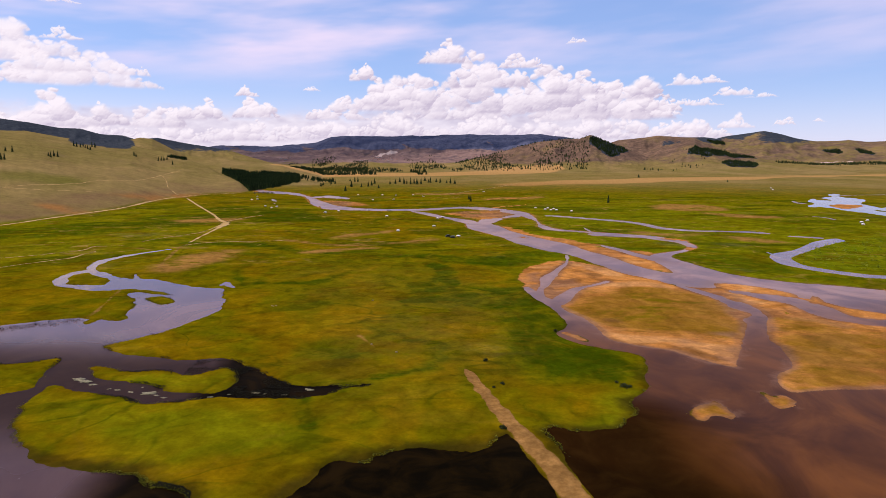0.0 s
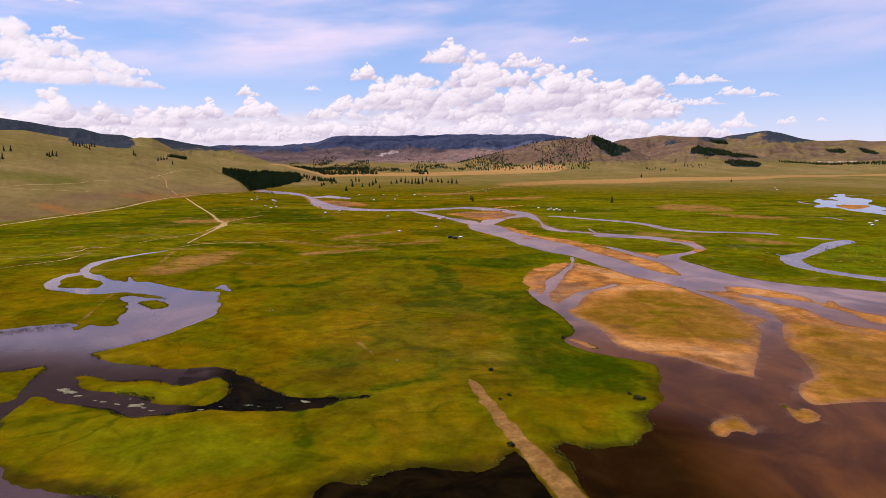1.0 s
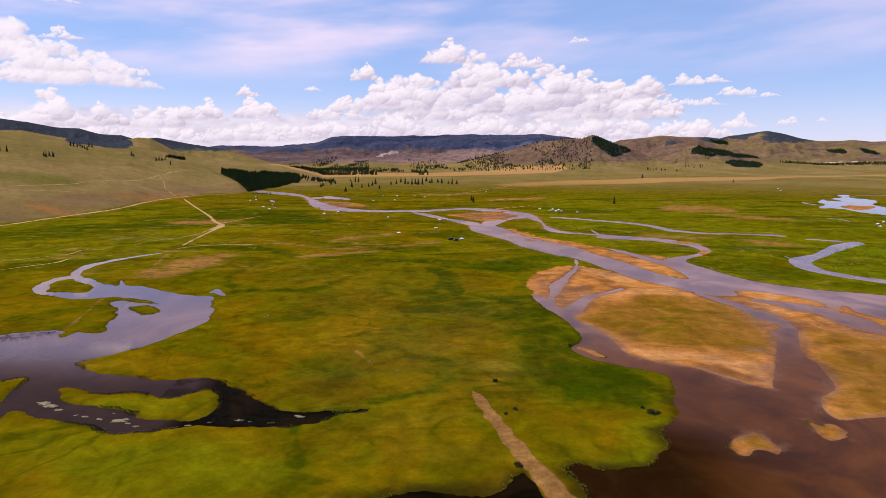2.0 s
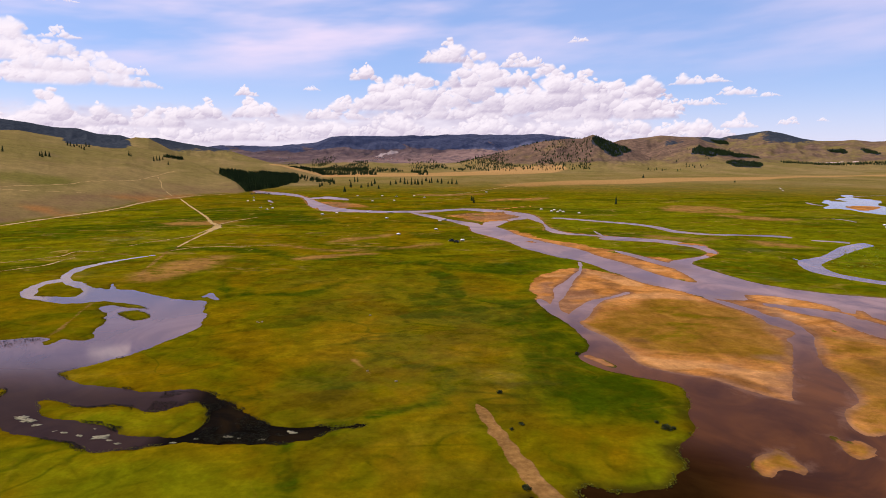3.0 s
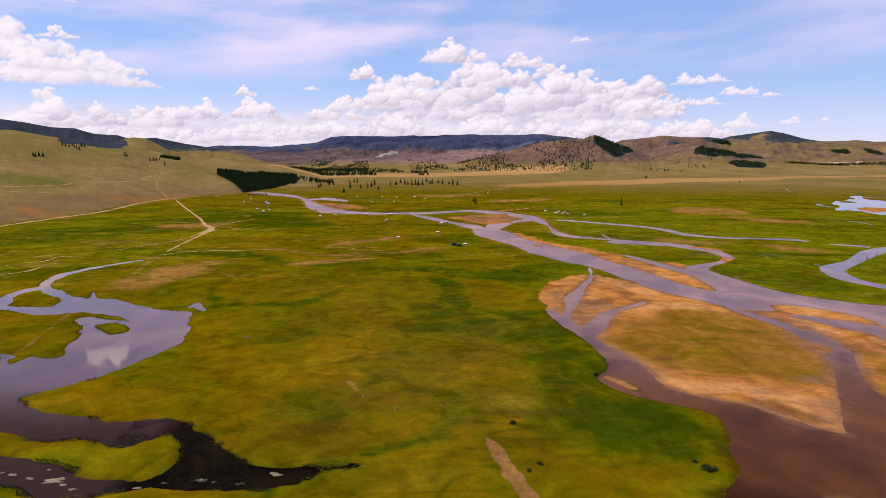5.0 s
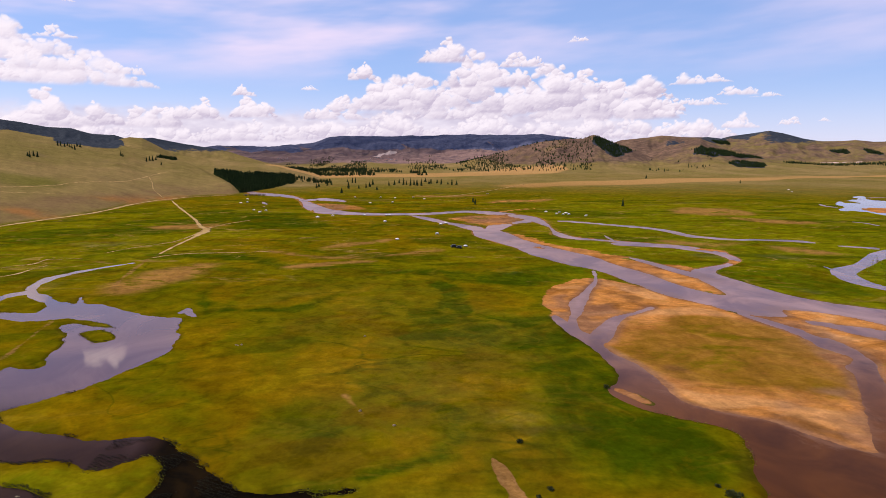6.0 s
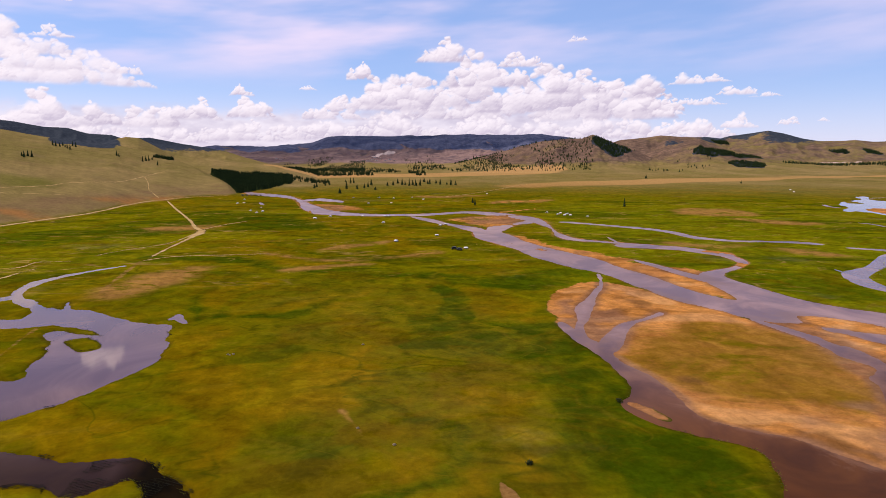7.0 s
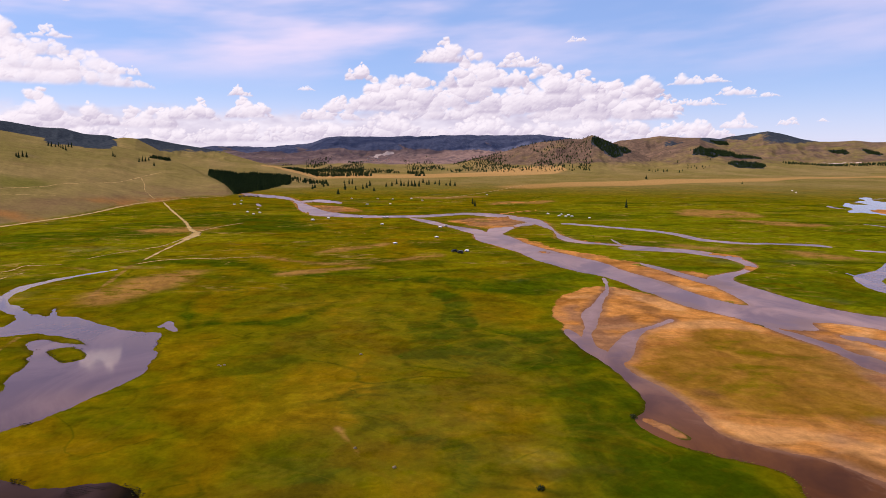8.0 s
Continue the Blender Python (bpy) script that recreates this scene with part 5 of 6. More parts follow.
def scatter(count, az0, az1, r0, r1, seed, keep=None):
    """Random places in a sector, of those that keep() lets stand."""
    draw = np.random.RandomState(seed)
    a, r = draw.uniform(az0, az1, count * 12), draw.uniform(r0, r1, count * 12)
    if keep is not None:
        good = keep(a, r)
        a, r = a[good], r[good]
    return np.stack([r * np.sin(np.radians(a)), r * np.cos(np.radians(a))], -1)[:count]


def within(shape, count, seed):
    draw, p = np.random.RandomState(seed), np.array(shape)
    x, y = draw.uniform(p[:, 0].min(), p[:, 0].max(), count * 8), draw.uniform(p[:, 1].min(), p[:, 1].max(), count * 8)
    good = inside(x, y, shape) < -1
    return np.stack([x[good], y[good]], -1)[:count]


# ---- trees ----
rng = random.Random(5)
models = [larch_tree(h, s, i) for i, (h, s) in enumerate(((9.5, 2.3), (11, 2.5), (13, 2.7), (8.5, 2.4)))]
for i, (x, y) in enumerate(VALLEY_TREES):
    m = pose(x, y, ground_z(x, y), 0, 0, rng.uniform(0, 360))
    if i < len(models):
        models[i].matrix_world = m
    else:
        copy_thing(models[rng.randrange(4)], m @ Matrix.Diagonal((*(2 * [rng.uniform(1.1, 1.7)]), rng.uniform(0.9, 1.5), 1)))
for x, y in HILL_TREES:
    tree = copy_thing(models[rng.randrange(4)], pose(x, y, ground_z(x, y) - 0.5, 0, 0, rng.uniform(0, 360)))
    tagged(tree, "dark larch in a small clump on the open hillside", "tree", "larches on the hillside")


def clumped(size, level, seed):
    """Whether a place lies in one of the clumps of a patchy wood."""
    return lambda a, r: fbm(r * a / 57.3, r * 0.6, size, 2, seed) > level


def grouped(size, level, seed):
    """Whether a place lies in one of the loose groups of an open wood."""
    return lambda a, r: fbm(r * np.sin(np.radians(a)), 0.3 * r * np.cos(np.radians(a)), size, 4, seed) > level


def between(rows):
    """Whether a place lies beyond a front line and short of a back line, given as rows of (bearing, front, back)."""
    a0, front, far = np.array(rows).T
    return lambda a, r: (np.interp(a, a0, front) < r) & (r < np.interp(a, a0, far))


woodland("larch_wood", "dense dark green larch wood at the foot of a hill",
         scatter(1900, -17.0, -10.6, 1270, 2400, 2, between([(-17.4, 1700, 1800), (-16.4, 1560, 1800), (-15.4, 1400, 1790), (-14.9, 1310, 1780), (-13, 1430, 1780), (-10.6, 1600, 1800)])), 20, 7.0, 10.5, 4, 6)
woodland("larch_thicket", "low dark thicket of young larches by the river", scatter(90, -10.6, -7.6, 1660, 1800, 4), 22, 5.0, 8.0, 4, 5)
woodland("far_larch_belt", "belt of scattered dark larches across the far plain", scatter(1900, -9.5, 15.0, 2620, 3900, 3, grouped(150, 0.02, 51)), 21, 5.0, 9.0, 4, 5)
woodland("far_larch_rows", "rows of dark larches along the edge of the dry plain", scatter(240, -10.5, 3.0, 2250, 2650, 6, grouped(110, 0.08, 52)), 23, 8.0, 12.5, 4, 5)
woodland("far_dark_wood", "dark wood on the far valley floor", scatter(1700, -11.5, -4.6, 2850, 3700, 7, grouped(260, -0.12, 53)), 24, 4.5, 7.5, 4, 4)
woodland("slope_larches", "scattered larches on the slopes below a pointed hill", scatter(560, 5.0, 14.6, 2780, 3200, 8, clumped(90, 0.05, 54)), 25, 3.0, 6.5, 4, 4)
woodland("peak_wood", "dark larch wood down one flank of a pointed hill", within(WOOD_PEAK, 900, 13), 30, 5.0, 9.0, 4, 4)
woodland("hill_larches", "few scattered larches on tan eastern hills", scatter(36, 17.5, 24.5, 2650, 3350, 12, clumped(90, 0.0, 55)), 29, 6.0, 10.0, 4, 4)
woodland("hillside_strip", "narrow dark strip of larches across a grassy hillside", within(WOOD_STRIP, 110, 17), 38, 4.0, 6.5, 4, 4)
woodland("ridge_wood", "dark wedge of larch wood running down a tan hillside", within(WOOD_RIDGE, 900, 9), 26, 6.0, 9.5, 4, 4)
woodland("foothill_wood", "dark strip of larch wood at the foot of a tan hill", within(WOOD_FOOT, 600, 10), 27, 5.0, 8.5, 4, 4)
woodland("roadside_larches", "long thin row of larches below the eastern hills", scatter(520, 29.6, 38.5, 3330, 3680, 11, between([(29.6, 3360, 3420), (33, 3430, 3500), (38.5, 3500, 3620)])), 28, 6.0, 10.0, 4, 4)
woodland("saddle_wood", "dark patch of larch wood below a tan summit", within(WOOD_SADDLE, 500, 14), 36, 5.0, 8.0, 4, 4)
woodland("hillside_wood", "small dark larch wood on a tan slope", np.concatenate([within(WOOD_EAST, 300, 15), within(WOOD_FAR_EAST, 300, 16)]), 37, 5.0, 8.0, 4, 4)


def leafy(name, label, places, material, seed, low, high):
    """Low bushes, each a ragged heap of leaf blades, as one object."""
    rng, verts, faces = random.Random(seed), [], []
    places = np.array(places, float)
    for (x, y), z in zip(places.tolist(), (land(places[:, 0], places[:, 1])[0] * 0.8 - 0.1).tolist()):
        size = rng.uniform(low, high)
        for _ in range(14):
            a, b, l = rng.uniform(0, 6.28), rng.uniform(0.1, 1.4), size * rng.uniform(0.5, 1.0)
            ox, oy = size * 0.5 * rng.uniform(-1, 1), size * 0.5 * rng.uniform(-1, 1)
            dx, dy, dz, n = math.cos(a) * math.cos(b) * l, math.sin(a) * math.cos(b) * l, math.sin(b) * l * 0.9, len(verts)
            wx, wy = -math.sin(a) * l * 0.4, math.cos(a) * l * 0.4
            verts += [(x + ox, y + oy, z), (x + ox + dx * 0.6 + wx, y + oy + dy * 0.6 + wy, z + dz * 0.7), (x + ox + dx, y + oy + dy, z + dz), (x + ox + dx * 0.6 - wx, y + oy + dy * 0.6 - wy, z + dz * 0.6)]
            faces += [(n, n + 1, n + 2), (n, n + 2, n + 3)]
    me = bpy.data.meshes.new(name)
    me.from_pydata(verts, [], faces)
    me.materials.append(material)
    return tagged(new(name, me), label, "bushes", kind="stuff")


leafy("willow_bushes", "low bright green willow bushes in a wet meadow", within(GROVE, 700, 31), WILLOW, 31, 0.4, 1.1)
edge = np.nonzero((shores["pond"] > -0.6) & (shores["pond"] < 1.1) & (radius < 420) & (np.abs(bearing) < 45) & (fbm(gx, gy, 22, 3, 61) > 0.28))[0]
edge = np.random.RandomState(4).choice(edge, min(1500, len(edge)), replace=False)
leafy("reed_fringe", "dark sedge clumps fringing the pond arm", np.stack([gx[edge], gy[edge]], -1), SEDGE, 32, 0.10, 0.32)
fringe = (radius < 290) & (sand < 0.2) & (track < 0.1) & (np.abs(bearing) < 45) & (gx < 95) & (gx > -30)
edge = np.nonzero((low_bank > -0.7) & (low_bank < 0.9) & fringe & (sand_near < 0.1) & (along(gx, gy, TRACK_MAIN) > 3.0) & (fbm(gx, gy, 11, 3, 62) > 0.05))[0]
edge = np.random.RandomState(5).choice(edge, min(1500, len(edge)), replace=False)
leafy("bank_sedge", "dark green sedge along the edge of the bog", np.stack([gx[edge], gy[edge]], -1)[::3], SHRUB, 33, 0.08, 0.22)
leafy("bank_grass", "ragged green grass tufts thinning out into dark bog water", np.stack([gx[edge], gy[edge]], -1)[1::2], TUFT, 39, 0.08, 0.26)
edge = np.nonzero((shores["pond"] > -0.9) & (shores["pond"] < 0.6) & (radius < 330) & (np.abs(bearing) < 45) & (gy < 250) & (fbm(gx, gy, 12, 3, 64) > 0.02))[0]
edge = np.random.RandomState(7).choice(edge, min(2200, len(edge)), replace=False)
leafy("shore_grass", "ragged grass tufts along the shore of the pond arm", np.stack([gx[edge], gy[edge]], -1), TUFT, 40, 0.07, 0.20)

draw = np.random.RandomState(6)
strip = smooth_line(POND_REEDS, False, 12)[:, :2]
marsh = strip[draw.randint(0, len(strip), 900)] + draw.normal(0, 3.0, (900, 2))
leafy("marsh_sedge", "dark sedge standing in the shallow end of the pond", marsh, SEDGE, 34, 0.10, 0.30)
arm = np.nonzero((shores["pond"] < 0.5) & (shores["pond"] > -6) & (gx > -80) & (gx < -18) & (gy > 176) & (gy < 222) & (fbm(gx, gy, 9, 3, 63) > 0.0))[0]
arm = draw.choice(arm, min(3200, len(arm)), replace=False)
leafy("arm_sedge", "blackish sedge mats choking the narrow pond arm", np.stack([gx[arm], gy[arm]], -1), SEDGE, 35, 0.08, 0.26)


# ---- shrubs, stones and gravel ----
def lump(radius_, flat, seed, rough=0.35):
    bm = bmesh.new()
    bmesh.ops.create_icosphere(bm, subdivisions=3, radius=1.0)
    for v in bm.verts:
        n = v.co.normalized()
        k = 1 + rough * noise.fractal(n * 1.7 + Vector((seed * 3.1, 0, 0)), 0.8, 2.0, 4)
        v.co = Vector((n.x * radius_ * k, n.y * radius_ * k, max(n.z, -0.3) * radius_ * flat * k))
    return bm


def shrub(radius_, seed):
    """A dark low bush: a woody stool under a crown of small leaf clumps."""
    ob = tagged(new("shrub"), "dark low shrub on short grass", "shrub", "shrubs of the pasture")
    part("stem", lathe([(0.12 * radius_, -0.1), (0.08 * radius_, 0.4 * radius_), (0.02 * radius_, 0.7 * radius_)], 6), BARK, ob)
    rng, bm = random.Random(seed), bmesh.new()
    for _ in range(90):
        a, b, r = rng.uniform(0, 6.28), rng.uniform(0, 1.45), radius_ * rng.uniform(0.45, 1.0)
        c = Vector((math.cos(a) * math.cos(b) * r, math.sin(a) * math.cos(b) * r, math.sin(b) * r * 0.75))
        ring = [bm.verts.new(c + Vector((rng.uniform(-1, 1), rng.uniform(-1, 1), rng.uniform(-1, 1))) * radius_ * 0.26) for _ in range(4)]
        for tri in ((0, 1, 2), (0, 2, 3), (0, 3, 1)):
            bm.faces.new([ring[i] for i in tri])
    part("foliage", bm, SHRUB, ob)
    return ob


for i, (x, y) in enumerate(SHRUBS):
    shrub((1.1, 0.7, 0.9, 1.2, 1.6, 0.8, 1.1, 0.9)[i], i).matrix_world = pose(x, y, ground_z(x, y))
for i, (x, y) in enumerate(STONES):
    ob = part("boulder", lump(rng.uniform(0.35, 0.6), 0.7, i), STONE, None, "", True)
    ob.matrix_world = pose(x, y, ground_z(x, y), 0, 0, 40 * i)
    tagged(ob, "pale weathered boulder lying on the pasture", "boulder", "boulders of the pasture")
for i, (x, y) in enumerate(GRAVEL_BARS):
    ob = part("gravel_bar", lump(rng.choice((0.25, 0.4, 0.6, 1.0)), 0.12, 40 + i, 0.9), GRAVEL, None, "", True)
    ob.matrix_world = pose(x, y, 0.02, 0, 0, rng.uniform(-25, 25)) @ Matrix.Diagonal((2.0, 1, 1, 1))
    tagged(ob, "pale gravel bar showing above shallow dark water", "gravel bar", "gravel bars of the pond arm")

# ---- gers ----
def ger(radius_, seed):
    ob = tagged(new("ger"), "round white felt ger with a low conical roof", "tent", "gers of the herders' camps")
    r = radius_
    part("wall", lathe([(r * 0.985, -0.3), (r, 0.1), (r * 1.01, 0.8), (r, 1.5), (r * 0.96, 1.55)], 24), SHADED_FELT, ob, "white felt wall, coloured darker as if in shade")
    part("roof", lathe([(r * 1.05, 1.46), (r * 1.04, 1.56), (r * 0.62, 2.05), (r * 0.24, 2.42), (r * 0.2, 2.43)], 24), FELT, ob, "bright white felt roof")
    part("crown_ring", lathe([(r * 0.23, 2.40), (r * 0.23, 2.52), (r * 0.12, 2.62), (r * 0.10, 2.62)], 16), TIMBER, ob)
    part("rope", lathe([(r * 1.022, 0.70), (r * 1.027, 0.74), (r * 1.022, 0.78)], 24), ROPE, ob)
    door = part("door", box(0.9, 0.14, 1.45, (0, -r * 1.0, 0.75)), TIMBER, ob, "orange painted wooden door")
    part("door_frame", box(1.1, 0.10, 1.6, (0, -r * 0.985, 0.8)), GREY_WOOD, door)
    part("stovepipe", lathe([(0.07, 2.3), (0.07, 3.1), (0.09, 3.12), (0.09, 3.16)], 10), GREY_WOOD, ob)
    return ob


first = ger(2.3, 1)
for i, (x, y) in enumerate(GERS):
    m = pose(x, y, ground_z(x, y), 0, 0, rng.uniform(-40, 40)) @ Matrix.Diagonal((0.88, 0.88, 0.82, 1))
    if i:
        copy_thing(first, m)
    else:
        first.matrix_world = m



# ---- vehicles beside the camp ----
def off_road_van():
    ob = tagged(new("off_road_van"), "dark off-road van parked beside a white ger", "van", "vans at the camp")
    bm = box(1.9, 4.3, 0.95, (0, 0, 0.95), 0.12)
    body = part("body", bm, DARK_PAINT, ob)
    part("cabin", box(1.75, 3.3, 0.75, (0, -0.25, 1.75), 0.18), DARK_PAINT, ob)
    part("windscreen", box(1.5, 0.05, 0.5, (0, 1.42, 1.78), 0.01), GLASS, body)
    for s in (-1, 1):
        part("side_window", box(0.05, 2.4, 0.42, (s * 0.885, -0.2, 1.8), 0.01), GLASS, body)
        part("headlight", box(0.28, 0.06, 0.2, (s * 0.65, 2.17, 1.0), 0.02), FELT, body)
        for y in (-1.3, 1.35):
            wheel = lathe([(0.2, -0.12), (0.36, -0.11), (0.38, 0.0), (0.36, 0.11), (0.2, 0.12)], 16)
            bmesh.ops.transform(wheel, matrix=Matrix.Translation((s * 0.86, y, 0.38)) @ Matrix.Rotation(math.pi / 2, 4, "Y"), verts=wheel.verts)
            part("wheel", wheel, RUBBER, ob)
    return ob


gx0, gy0 = GERS[8]
van = off_road_van()
van.matrix_world = pose(gx0 - 5.5, gy0 - 9, ground_z(gx0, gy0), 0, 0, 70)
copy_thing(van, pose(gx0 - 9.5, gy0 - 3, ground_z(gx0, gy0), 0, 0, 110))


# ---- timber bridge ----
def timber_bridge(a, b, bents):
    """A low deck on timber bents across the upper river."""
    ob = tagged(new("timber_bridge"), "low dark timber bridge over the upper river", "bridge")
    length = math.hypot(b[0] - a[0], b[1] - a[1])
    part("deck", box(length, 4.0, 0.35, (0, 0, 2.3), 0.04), GREY_WOOD, ob)
    for s in (-1, 1):
        part("rail", box(length, 0.16, 0.16, (0, s * 1.9, 3.3), 0.02), GREY_WOOD, ob)
    for i in range(bents):
        x = length * ((i + 0.5) / bents - 0.5)
        part("pier", box(2.4, 3.8, 3.0, (x, 0, 0.7), 0.15), GREY_WOOD, ob)
        for s in (-1, 1):
            part("rail_post", box(0.2, 0.2, 1.0, (x, s * 1.9, 2.9), 0.02), GREY_WOOD, ob)
    ob.matrix_world = pose((a[0] + b[0]) / 2, (a[1] + b[1]) / 2, 0, 0, 0, math.degrees(math.atan2(b[1] - a[1], b[0] - a[0])))
    return ob


timber_bridge(BRIDGE[0], BRIDGE[1], 5)


# ---- far village ----
def village_house(w, d, seed):
    ob = tagged(new("village_house"), "small pale village house with a rusty pitched roof", "house", "houses of the far village")
    part("wall", box(w, d, 3.2, (0, 0, 1.4), 0.05), PLASTER, ob)
    bm = bmesh.new()
    rows = [[bm.verts.new((x, y, z)) for y, z in ((-d / 2 - 0.4, 2.9), (0, 5.0), (d / 2 + 0.4, 2.9))] for x in (-w / 2 - 0.4, w / 2 + 0.4)]
    bm.faces.new(rows[0]), bm.faces.new(rows[1][::-1])
    for i in range(3):
        bm.faces.new((rows[0][i], rows[1][i], rows[1][(i + 1) % 3], rows[0][(i + 1) % 3]))
    part("roof", bm, TIN, ob)
    for x in (-w / 4, w / 4):
        part("window", box(1.2, 0.1, 1.1, (x, -d / 2 - 0.03, 1.7), 0.02), GLASS, ob)
    part("door", box(1.0, 0.1, 2.1, (0, -d / 2 - 0.03, 1.05), 0.02), TIMBER, ob)
    return ob


home = village_house(14, 8, 0)
for i, (x, y) in enumerate(HOUSES):
    m = pose(x, y, ground_z(x, y), 0, 0, rng.uniform(-15, 15))
    if i:
        copy_thing(home, m)
    else:
        home.matrix_world = m


# ---- clouds: the far sky behind everything ----
def backdrop_field():
    """Coverage and tone of the cloudy sky, over bearing and elevation in degrees."""
    az = np.concatenate([np.linspace(-80, -39, 120)[:-1], np.linspace(-39, 39, 1500), np.linspace(39, 80, 120)[1:]])
    el = np.concatenate([np.linspace(-0.6, 14.6, 340), np.linspace(14.6, 36, 130)[1:]])
    a, e = np.meshgrid(az, el)
    wa = a + 0.34 * fbm(a, e * 1.3, 1.1, 4, 71) + 0.10 * fbm(a, e, 0.3, 3, 72)
    we = e + 0.22 * fbm(a, e * 1.3, 1.0, 4, 73) + 0.08 * fbm(a, e, 0.25, 3, 74)
    tone, cover = np.zeros(a.shape + (3,)), np.zeros(a.shape)
    lit, shade = np.array([0.930, 0.925, 0.930]), np.array([0.560, 0.530, 0.630])

    def lay(colour, alpha, area=np.s_[:, :]):
        total = alpha + cover[area] * (1 - alpha)
        tone[area] = (colour * alpha[..., None] + tone[area] * (cover[area] * (1 - alpha))[..., None]) / np.maximum(total, 1e-4)[..., None]
        cover[area] = total

    def heap(row, seed, crisp, depth, small=3, strength=1.0, sunlit=1.0):
        """One heaped cloud on its own flat base, laid over what is behind it."""
        r = np.random.RandomState(seed)
        ca, ce, wide, high = row
        c0, c1 = np.searchsorted(az, [ca - 0.5 * wide - high - 0.8, ca + 0.5 * wide + high + 0.8])
        r0, r1 = np.searchsorted(el, [ce - 0.7, ce + 1.5 * high + 0.8])
        area = np.s_[r0:r1, c0:c1]
        if r1 - r0 < 3 or c1 - c0 < 3:
            return
        az_, el_, a_, e_, wa_, we_ = az[c0:c1], el[r0:r1], a[area], e[area], wa[area], we[area]
        bulge, mask = np.zeros(a_.shape), np.zeros(a_.shape)
        count = int(np.clip(5 + 5 * wide / max(high, 0.3), 6, 34))
        for i in range(count * (1 + small)):
            big = i < count
            u = r.uniform(-1, 1)
            top = high * (1 - abs(u) ** 2.4) * (0.55 + 0.45 * math.sin(2.9 * u + seed * 1.7) ** 2)
            size = high * (r.uniform(0.22, 0.40) if big else r.uniform(0.05, 0.18)) * (1 - 0.45 * abs(u))
            size = max(min(size, 0.6 * top), 0.07 * high, 0.04)
            pa, pe = ca + u * wide * 0.5, ce + max(top - size, 0.0) * (r.uniform(0.1, 1.0) if big else r.uniform(0.15, 1.08))
            j0, j1 = np.searchsorted(az_, [pa - 1.6 * size - 0.5, pa + 1.6 * size + 0.5])
            i0, i1 = np.searchsorted(el_, [pe - 1.3 * size - 0.4, pe + 1.3 * size + 0.4])
            if i1 <= i0 or j1 <= j0:
                continue
            win = np.s_[i0:i1, j0:j1]
            d2 = ((wa_[win] - pa) / (size * 1.25)) ** 2 + ((we_[win] - pe) / size) ** 2
            flat = step(e_[win] + 0.12 * (wa_[win] - a_[win]), ce - 0.08, ce + 0.08 + 0.08 * high)
            mask[win] = np.maximum(mask[win], step(1 - d2, 0.0, crisp) * flat)
            bulge[win] = np.maximum(bulge[win], np.sqrt(np.clip(1 - d2, 0, 1)) * size + r.uniform(0, 0.3) * size * (d2 < 1))
        ga = np.gradient(bulge, az_, axis=1)
        ge = np.gradient(bulge, el_, axis=0)
        light = np.clip((0.45 * ga - 0.80 * ge + 0.55) / np.sqrt(1 + 0.8 * ga**2 + 0.8 * ge**2), 0, 1)
        rise = step((e_ - ce) / high, 0.0, 0.60)
        light = np.clip(depth + (1.15 - depth) * (0.60 * light + 0.34 * rise + 0.16 * fbm(a_, e_ * 1.6, 0.7, 5, seed)), 0, 1)
        lay(sunlit * (shade + (lit - shade) * light[..., None]), mask * strength, area)

    # thin lilac veil, blue air, and the pale haze low down
    lay(np.array([0.31, 0.55, 1.0]) + 0 * tone, 0.48 + 0 * e)
    veil = step(fbm(a + 2.5 * e, e * 6 - 0.9 * a, 16, 5, 80), -0.40, 0.70)
    lay(np.array([0.87, 0.80, 0.93]) + 0 * tone, 0.92 * veil * step(e, 4.5, 9.0) * (1 - 0.48 * step(a, -12, 20)))
    lay(np.array([0.93, 0.88, 0.97]) + 0 * tone, 0.60 * (1 - step(e, -0.5, 6.5)) * (1 - 0.4 * step(a, 10, 25)))
    rim = 3.6 + 0.9 * fbm(a, e, 5, 4, 81) - 2.6 * step(a, 14, 24)
    puffs = fbm(a, e * 2.6, 1.5, 6, 82)
    deck = np.clip(0.52 + 0.55 * puffs + 0.10 * fbm(a, e * 2, 0.5, 4, 83), 0, 1)
    lay(shade + (lit - shade) * deck[..., None], 0.85 * (1 - step(we + 0.5 * puffs, rim - 0.9, rim + 0.5)) * (1 - 0.75 * step(a, 15, 26)))
    for n, row in enumerate(sorted(CLOUDS_BANK, key=lambda c: -c[1])):
        heap(row, 20 + n, 1.0, 0.06, 5)
    for n, row in enumerate(sorted(CLOUDS_HEAP, key=lambda c: c[1])):
        heap(row, 50 + n, 0.75, 0.0, 5)
    for n, row in enumerate(CLOUDS_SMALL):
        heap(row, 90 + n, 0.95, 0.35, 4, 0.92)
    # the same kind of sky outside the view
    r = np.random.RandomState(9)
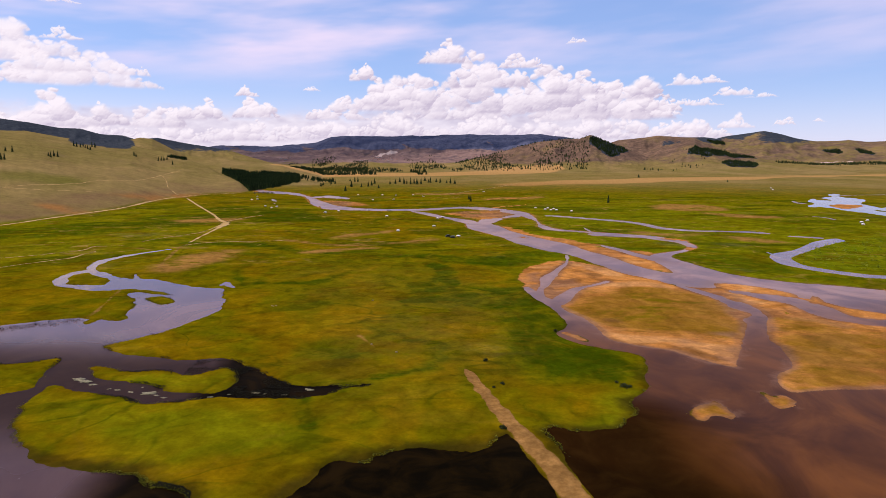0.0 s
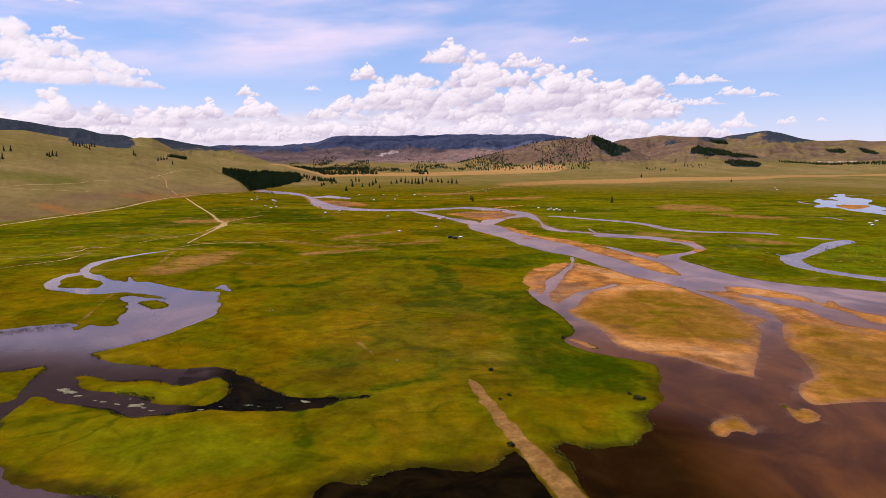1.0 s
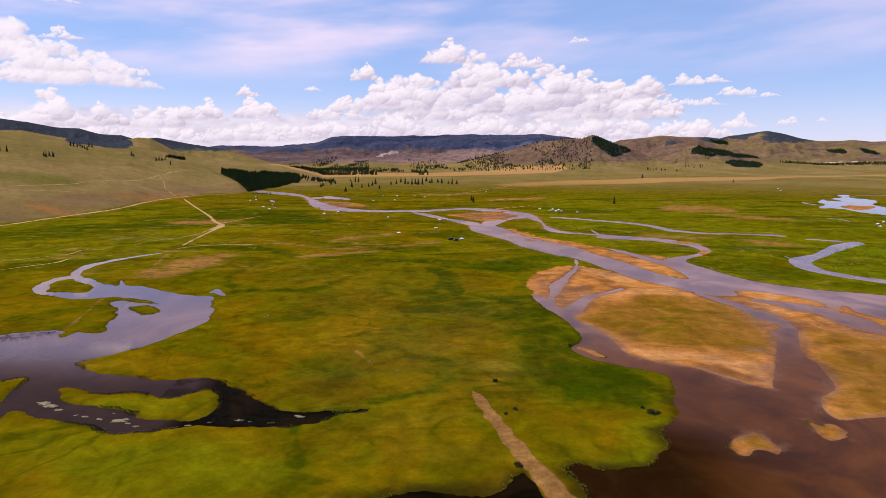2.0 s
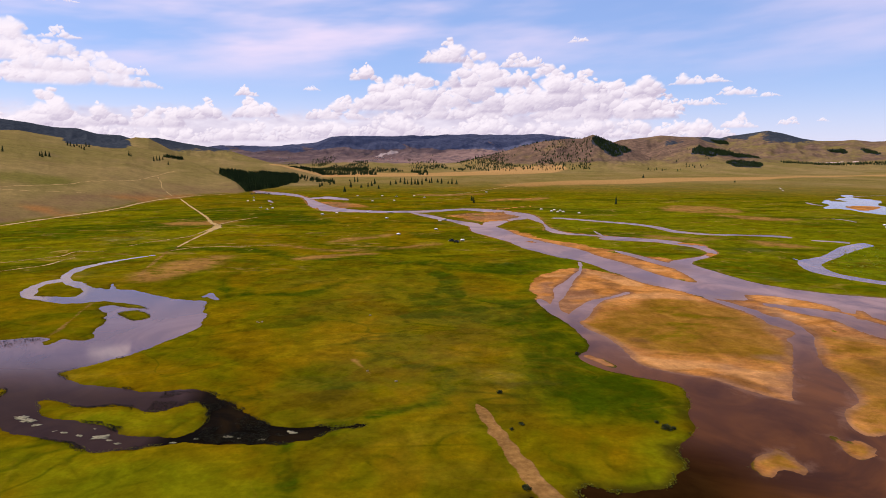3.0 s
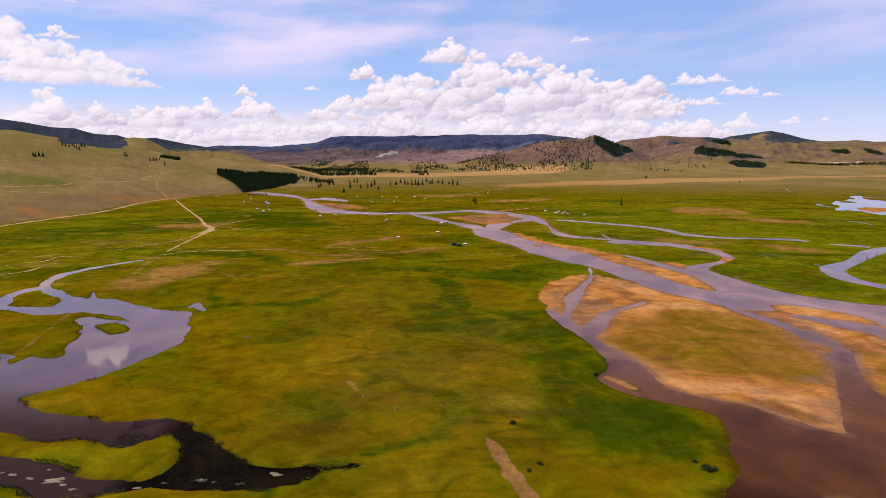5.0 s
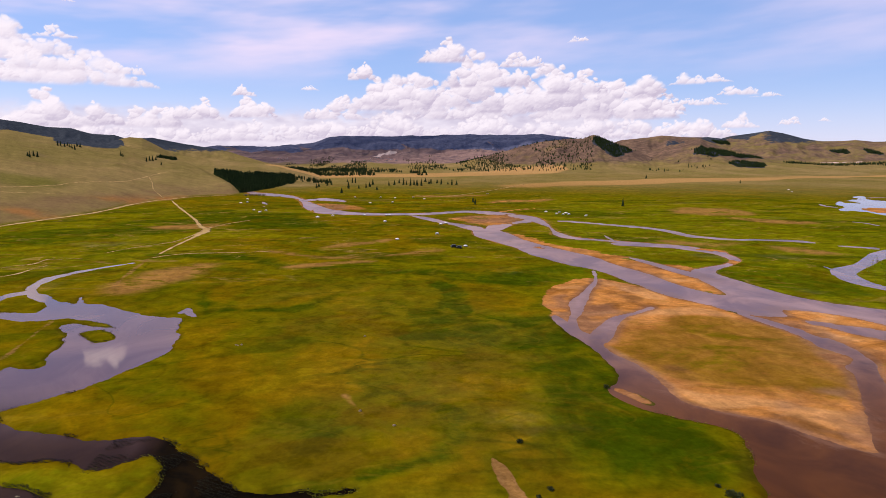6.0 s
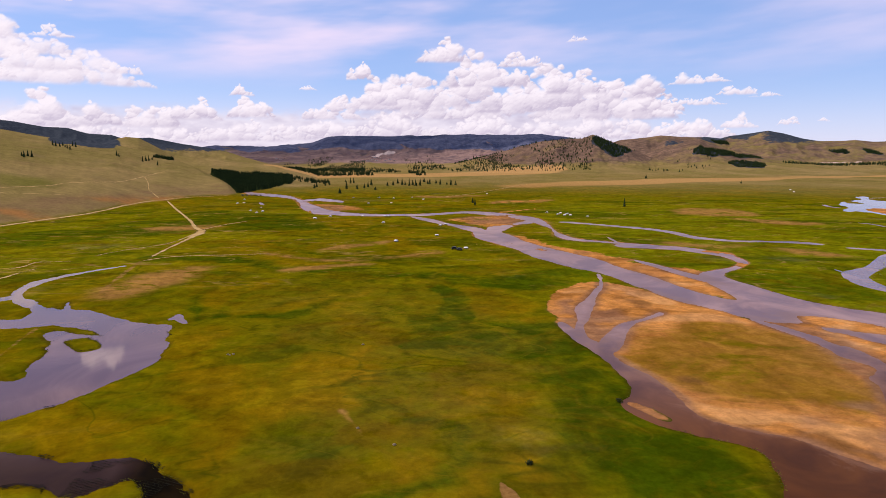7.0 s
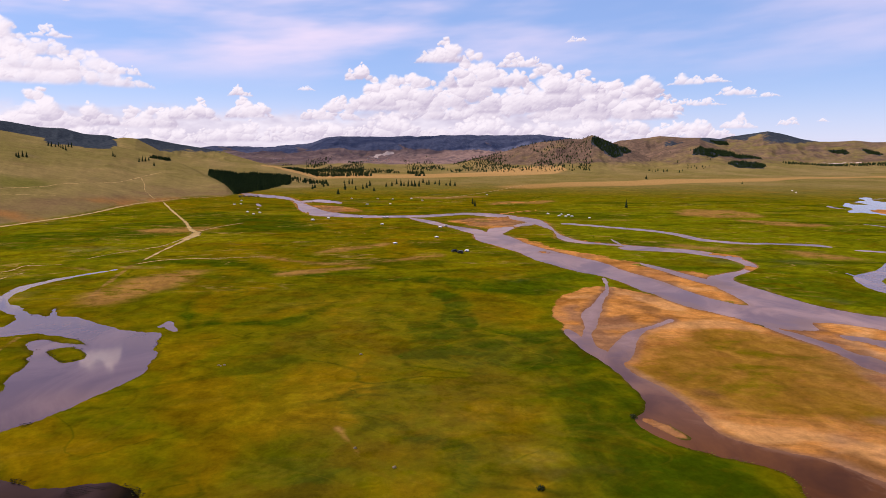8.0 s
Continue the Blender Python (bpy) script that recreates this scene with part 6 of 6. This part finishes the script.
    beside = [(s * r.uniform(40, 78), r.uniform(1, 12), r.uniform(3, 9), r.uniform(1, 3)) for s in (-1, 1) for _ in range(9)]
    above = [(-26.4, 13.5, 3.2, 2.0), (-14.0, 21.0, 8.0, 2.5), (6.0, 25.0, 9.0, 3.0), (24.0, 19.0, 7.0, 2.0), (40.0, 24.0, 9.0, 3.0), (-46.0, 24.0, 9.0, 3.0)]
    for n, row in enumerate(beside + above):
        heap(row, 130 + n, 0.6, 0.3, 3, 1.0, 1.7)
    cover *= 1 - step(np.abs(a), 70, 80)
    cover *= 1 - step(e, 32, 36)
    return az, el, a, e, tone, cover


def sky_backdrop(distance):
    az, el, a, e, tone, cover = backdrop_field()
    x, y, z = distance * np.sin(np.radians(a)), distance * np.cos(np.radians(a)), 73 + distance * np.tan(np.radians(e))
    i, j = np.meshgrid(np.arange(len(el) - 1), np.arange(len(az) - 1), indexing="ij")
    n = len(az)
    quads = np.stack([i * n + j, i * n + j + 1, (i + 1) * n + j + 1, (i + 1) * n + j], -1).reshape(-1, 4)
    k = Mat("cloudy_sky", 1.0, 0.0)
    glow, clear, both = k.n.new("ShaderNodeEmission"), k.n.new("ShaderNodeBsdfTransparent"), k.n.new("ShaderNodeMixShader")
    shown = k.n.new("ShaderNodeAttribute")
    shown.attribute_name = "tone"
    k.l.new(shown.outputs["Color"], glow.inputs["Color"])
    k.l.new(k.attr("cover"), both.inputs[0])
    k.l.new(clear.outputs[0], both.inputs[1])
    k.l.new(glow.outputs[0], both.inputs[2])
    k.l.new(both.outputs[0], k.n["Material Output"].inputs["Surface"])
    ob = sheet("backdrop", x.ravel(), y.ravel(), z.ravel(), quads, k.mat)
    ob.data.attributes.new("cover", "FLOAT", "POINT").data.foreach_set("value", cover.ravel().astype(np.float32))
    rgba = np.concatenate([tone.reshape(-1, 3), np.ones((tone.shape[0] * tone.shape[1], 1))], 1)
    ob.data.attributes.new("tone", "FLOAT_COLOR", "POINT").data.foreach_set("color", rgba.astype(np.float32).ravel())
    return tagged(ob, "blue summer sky with heaped white cumulus clouds", "sky", kind="structure")


sky_backdrop(4840.0)
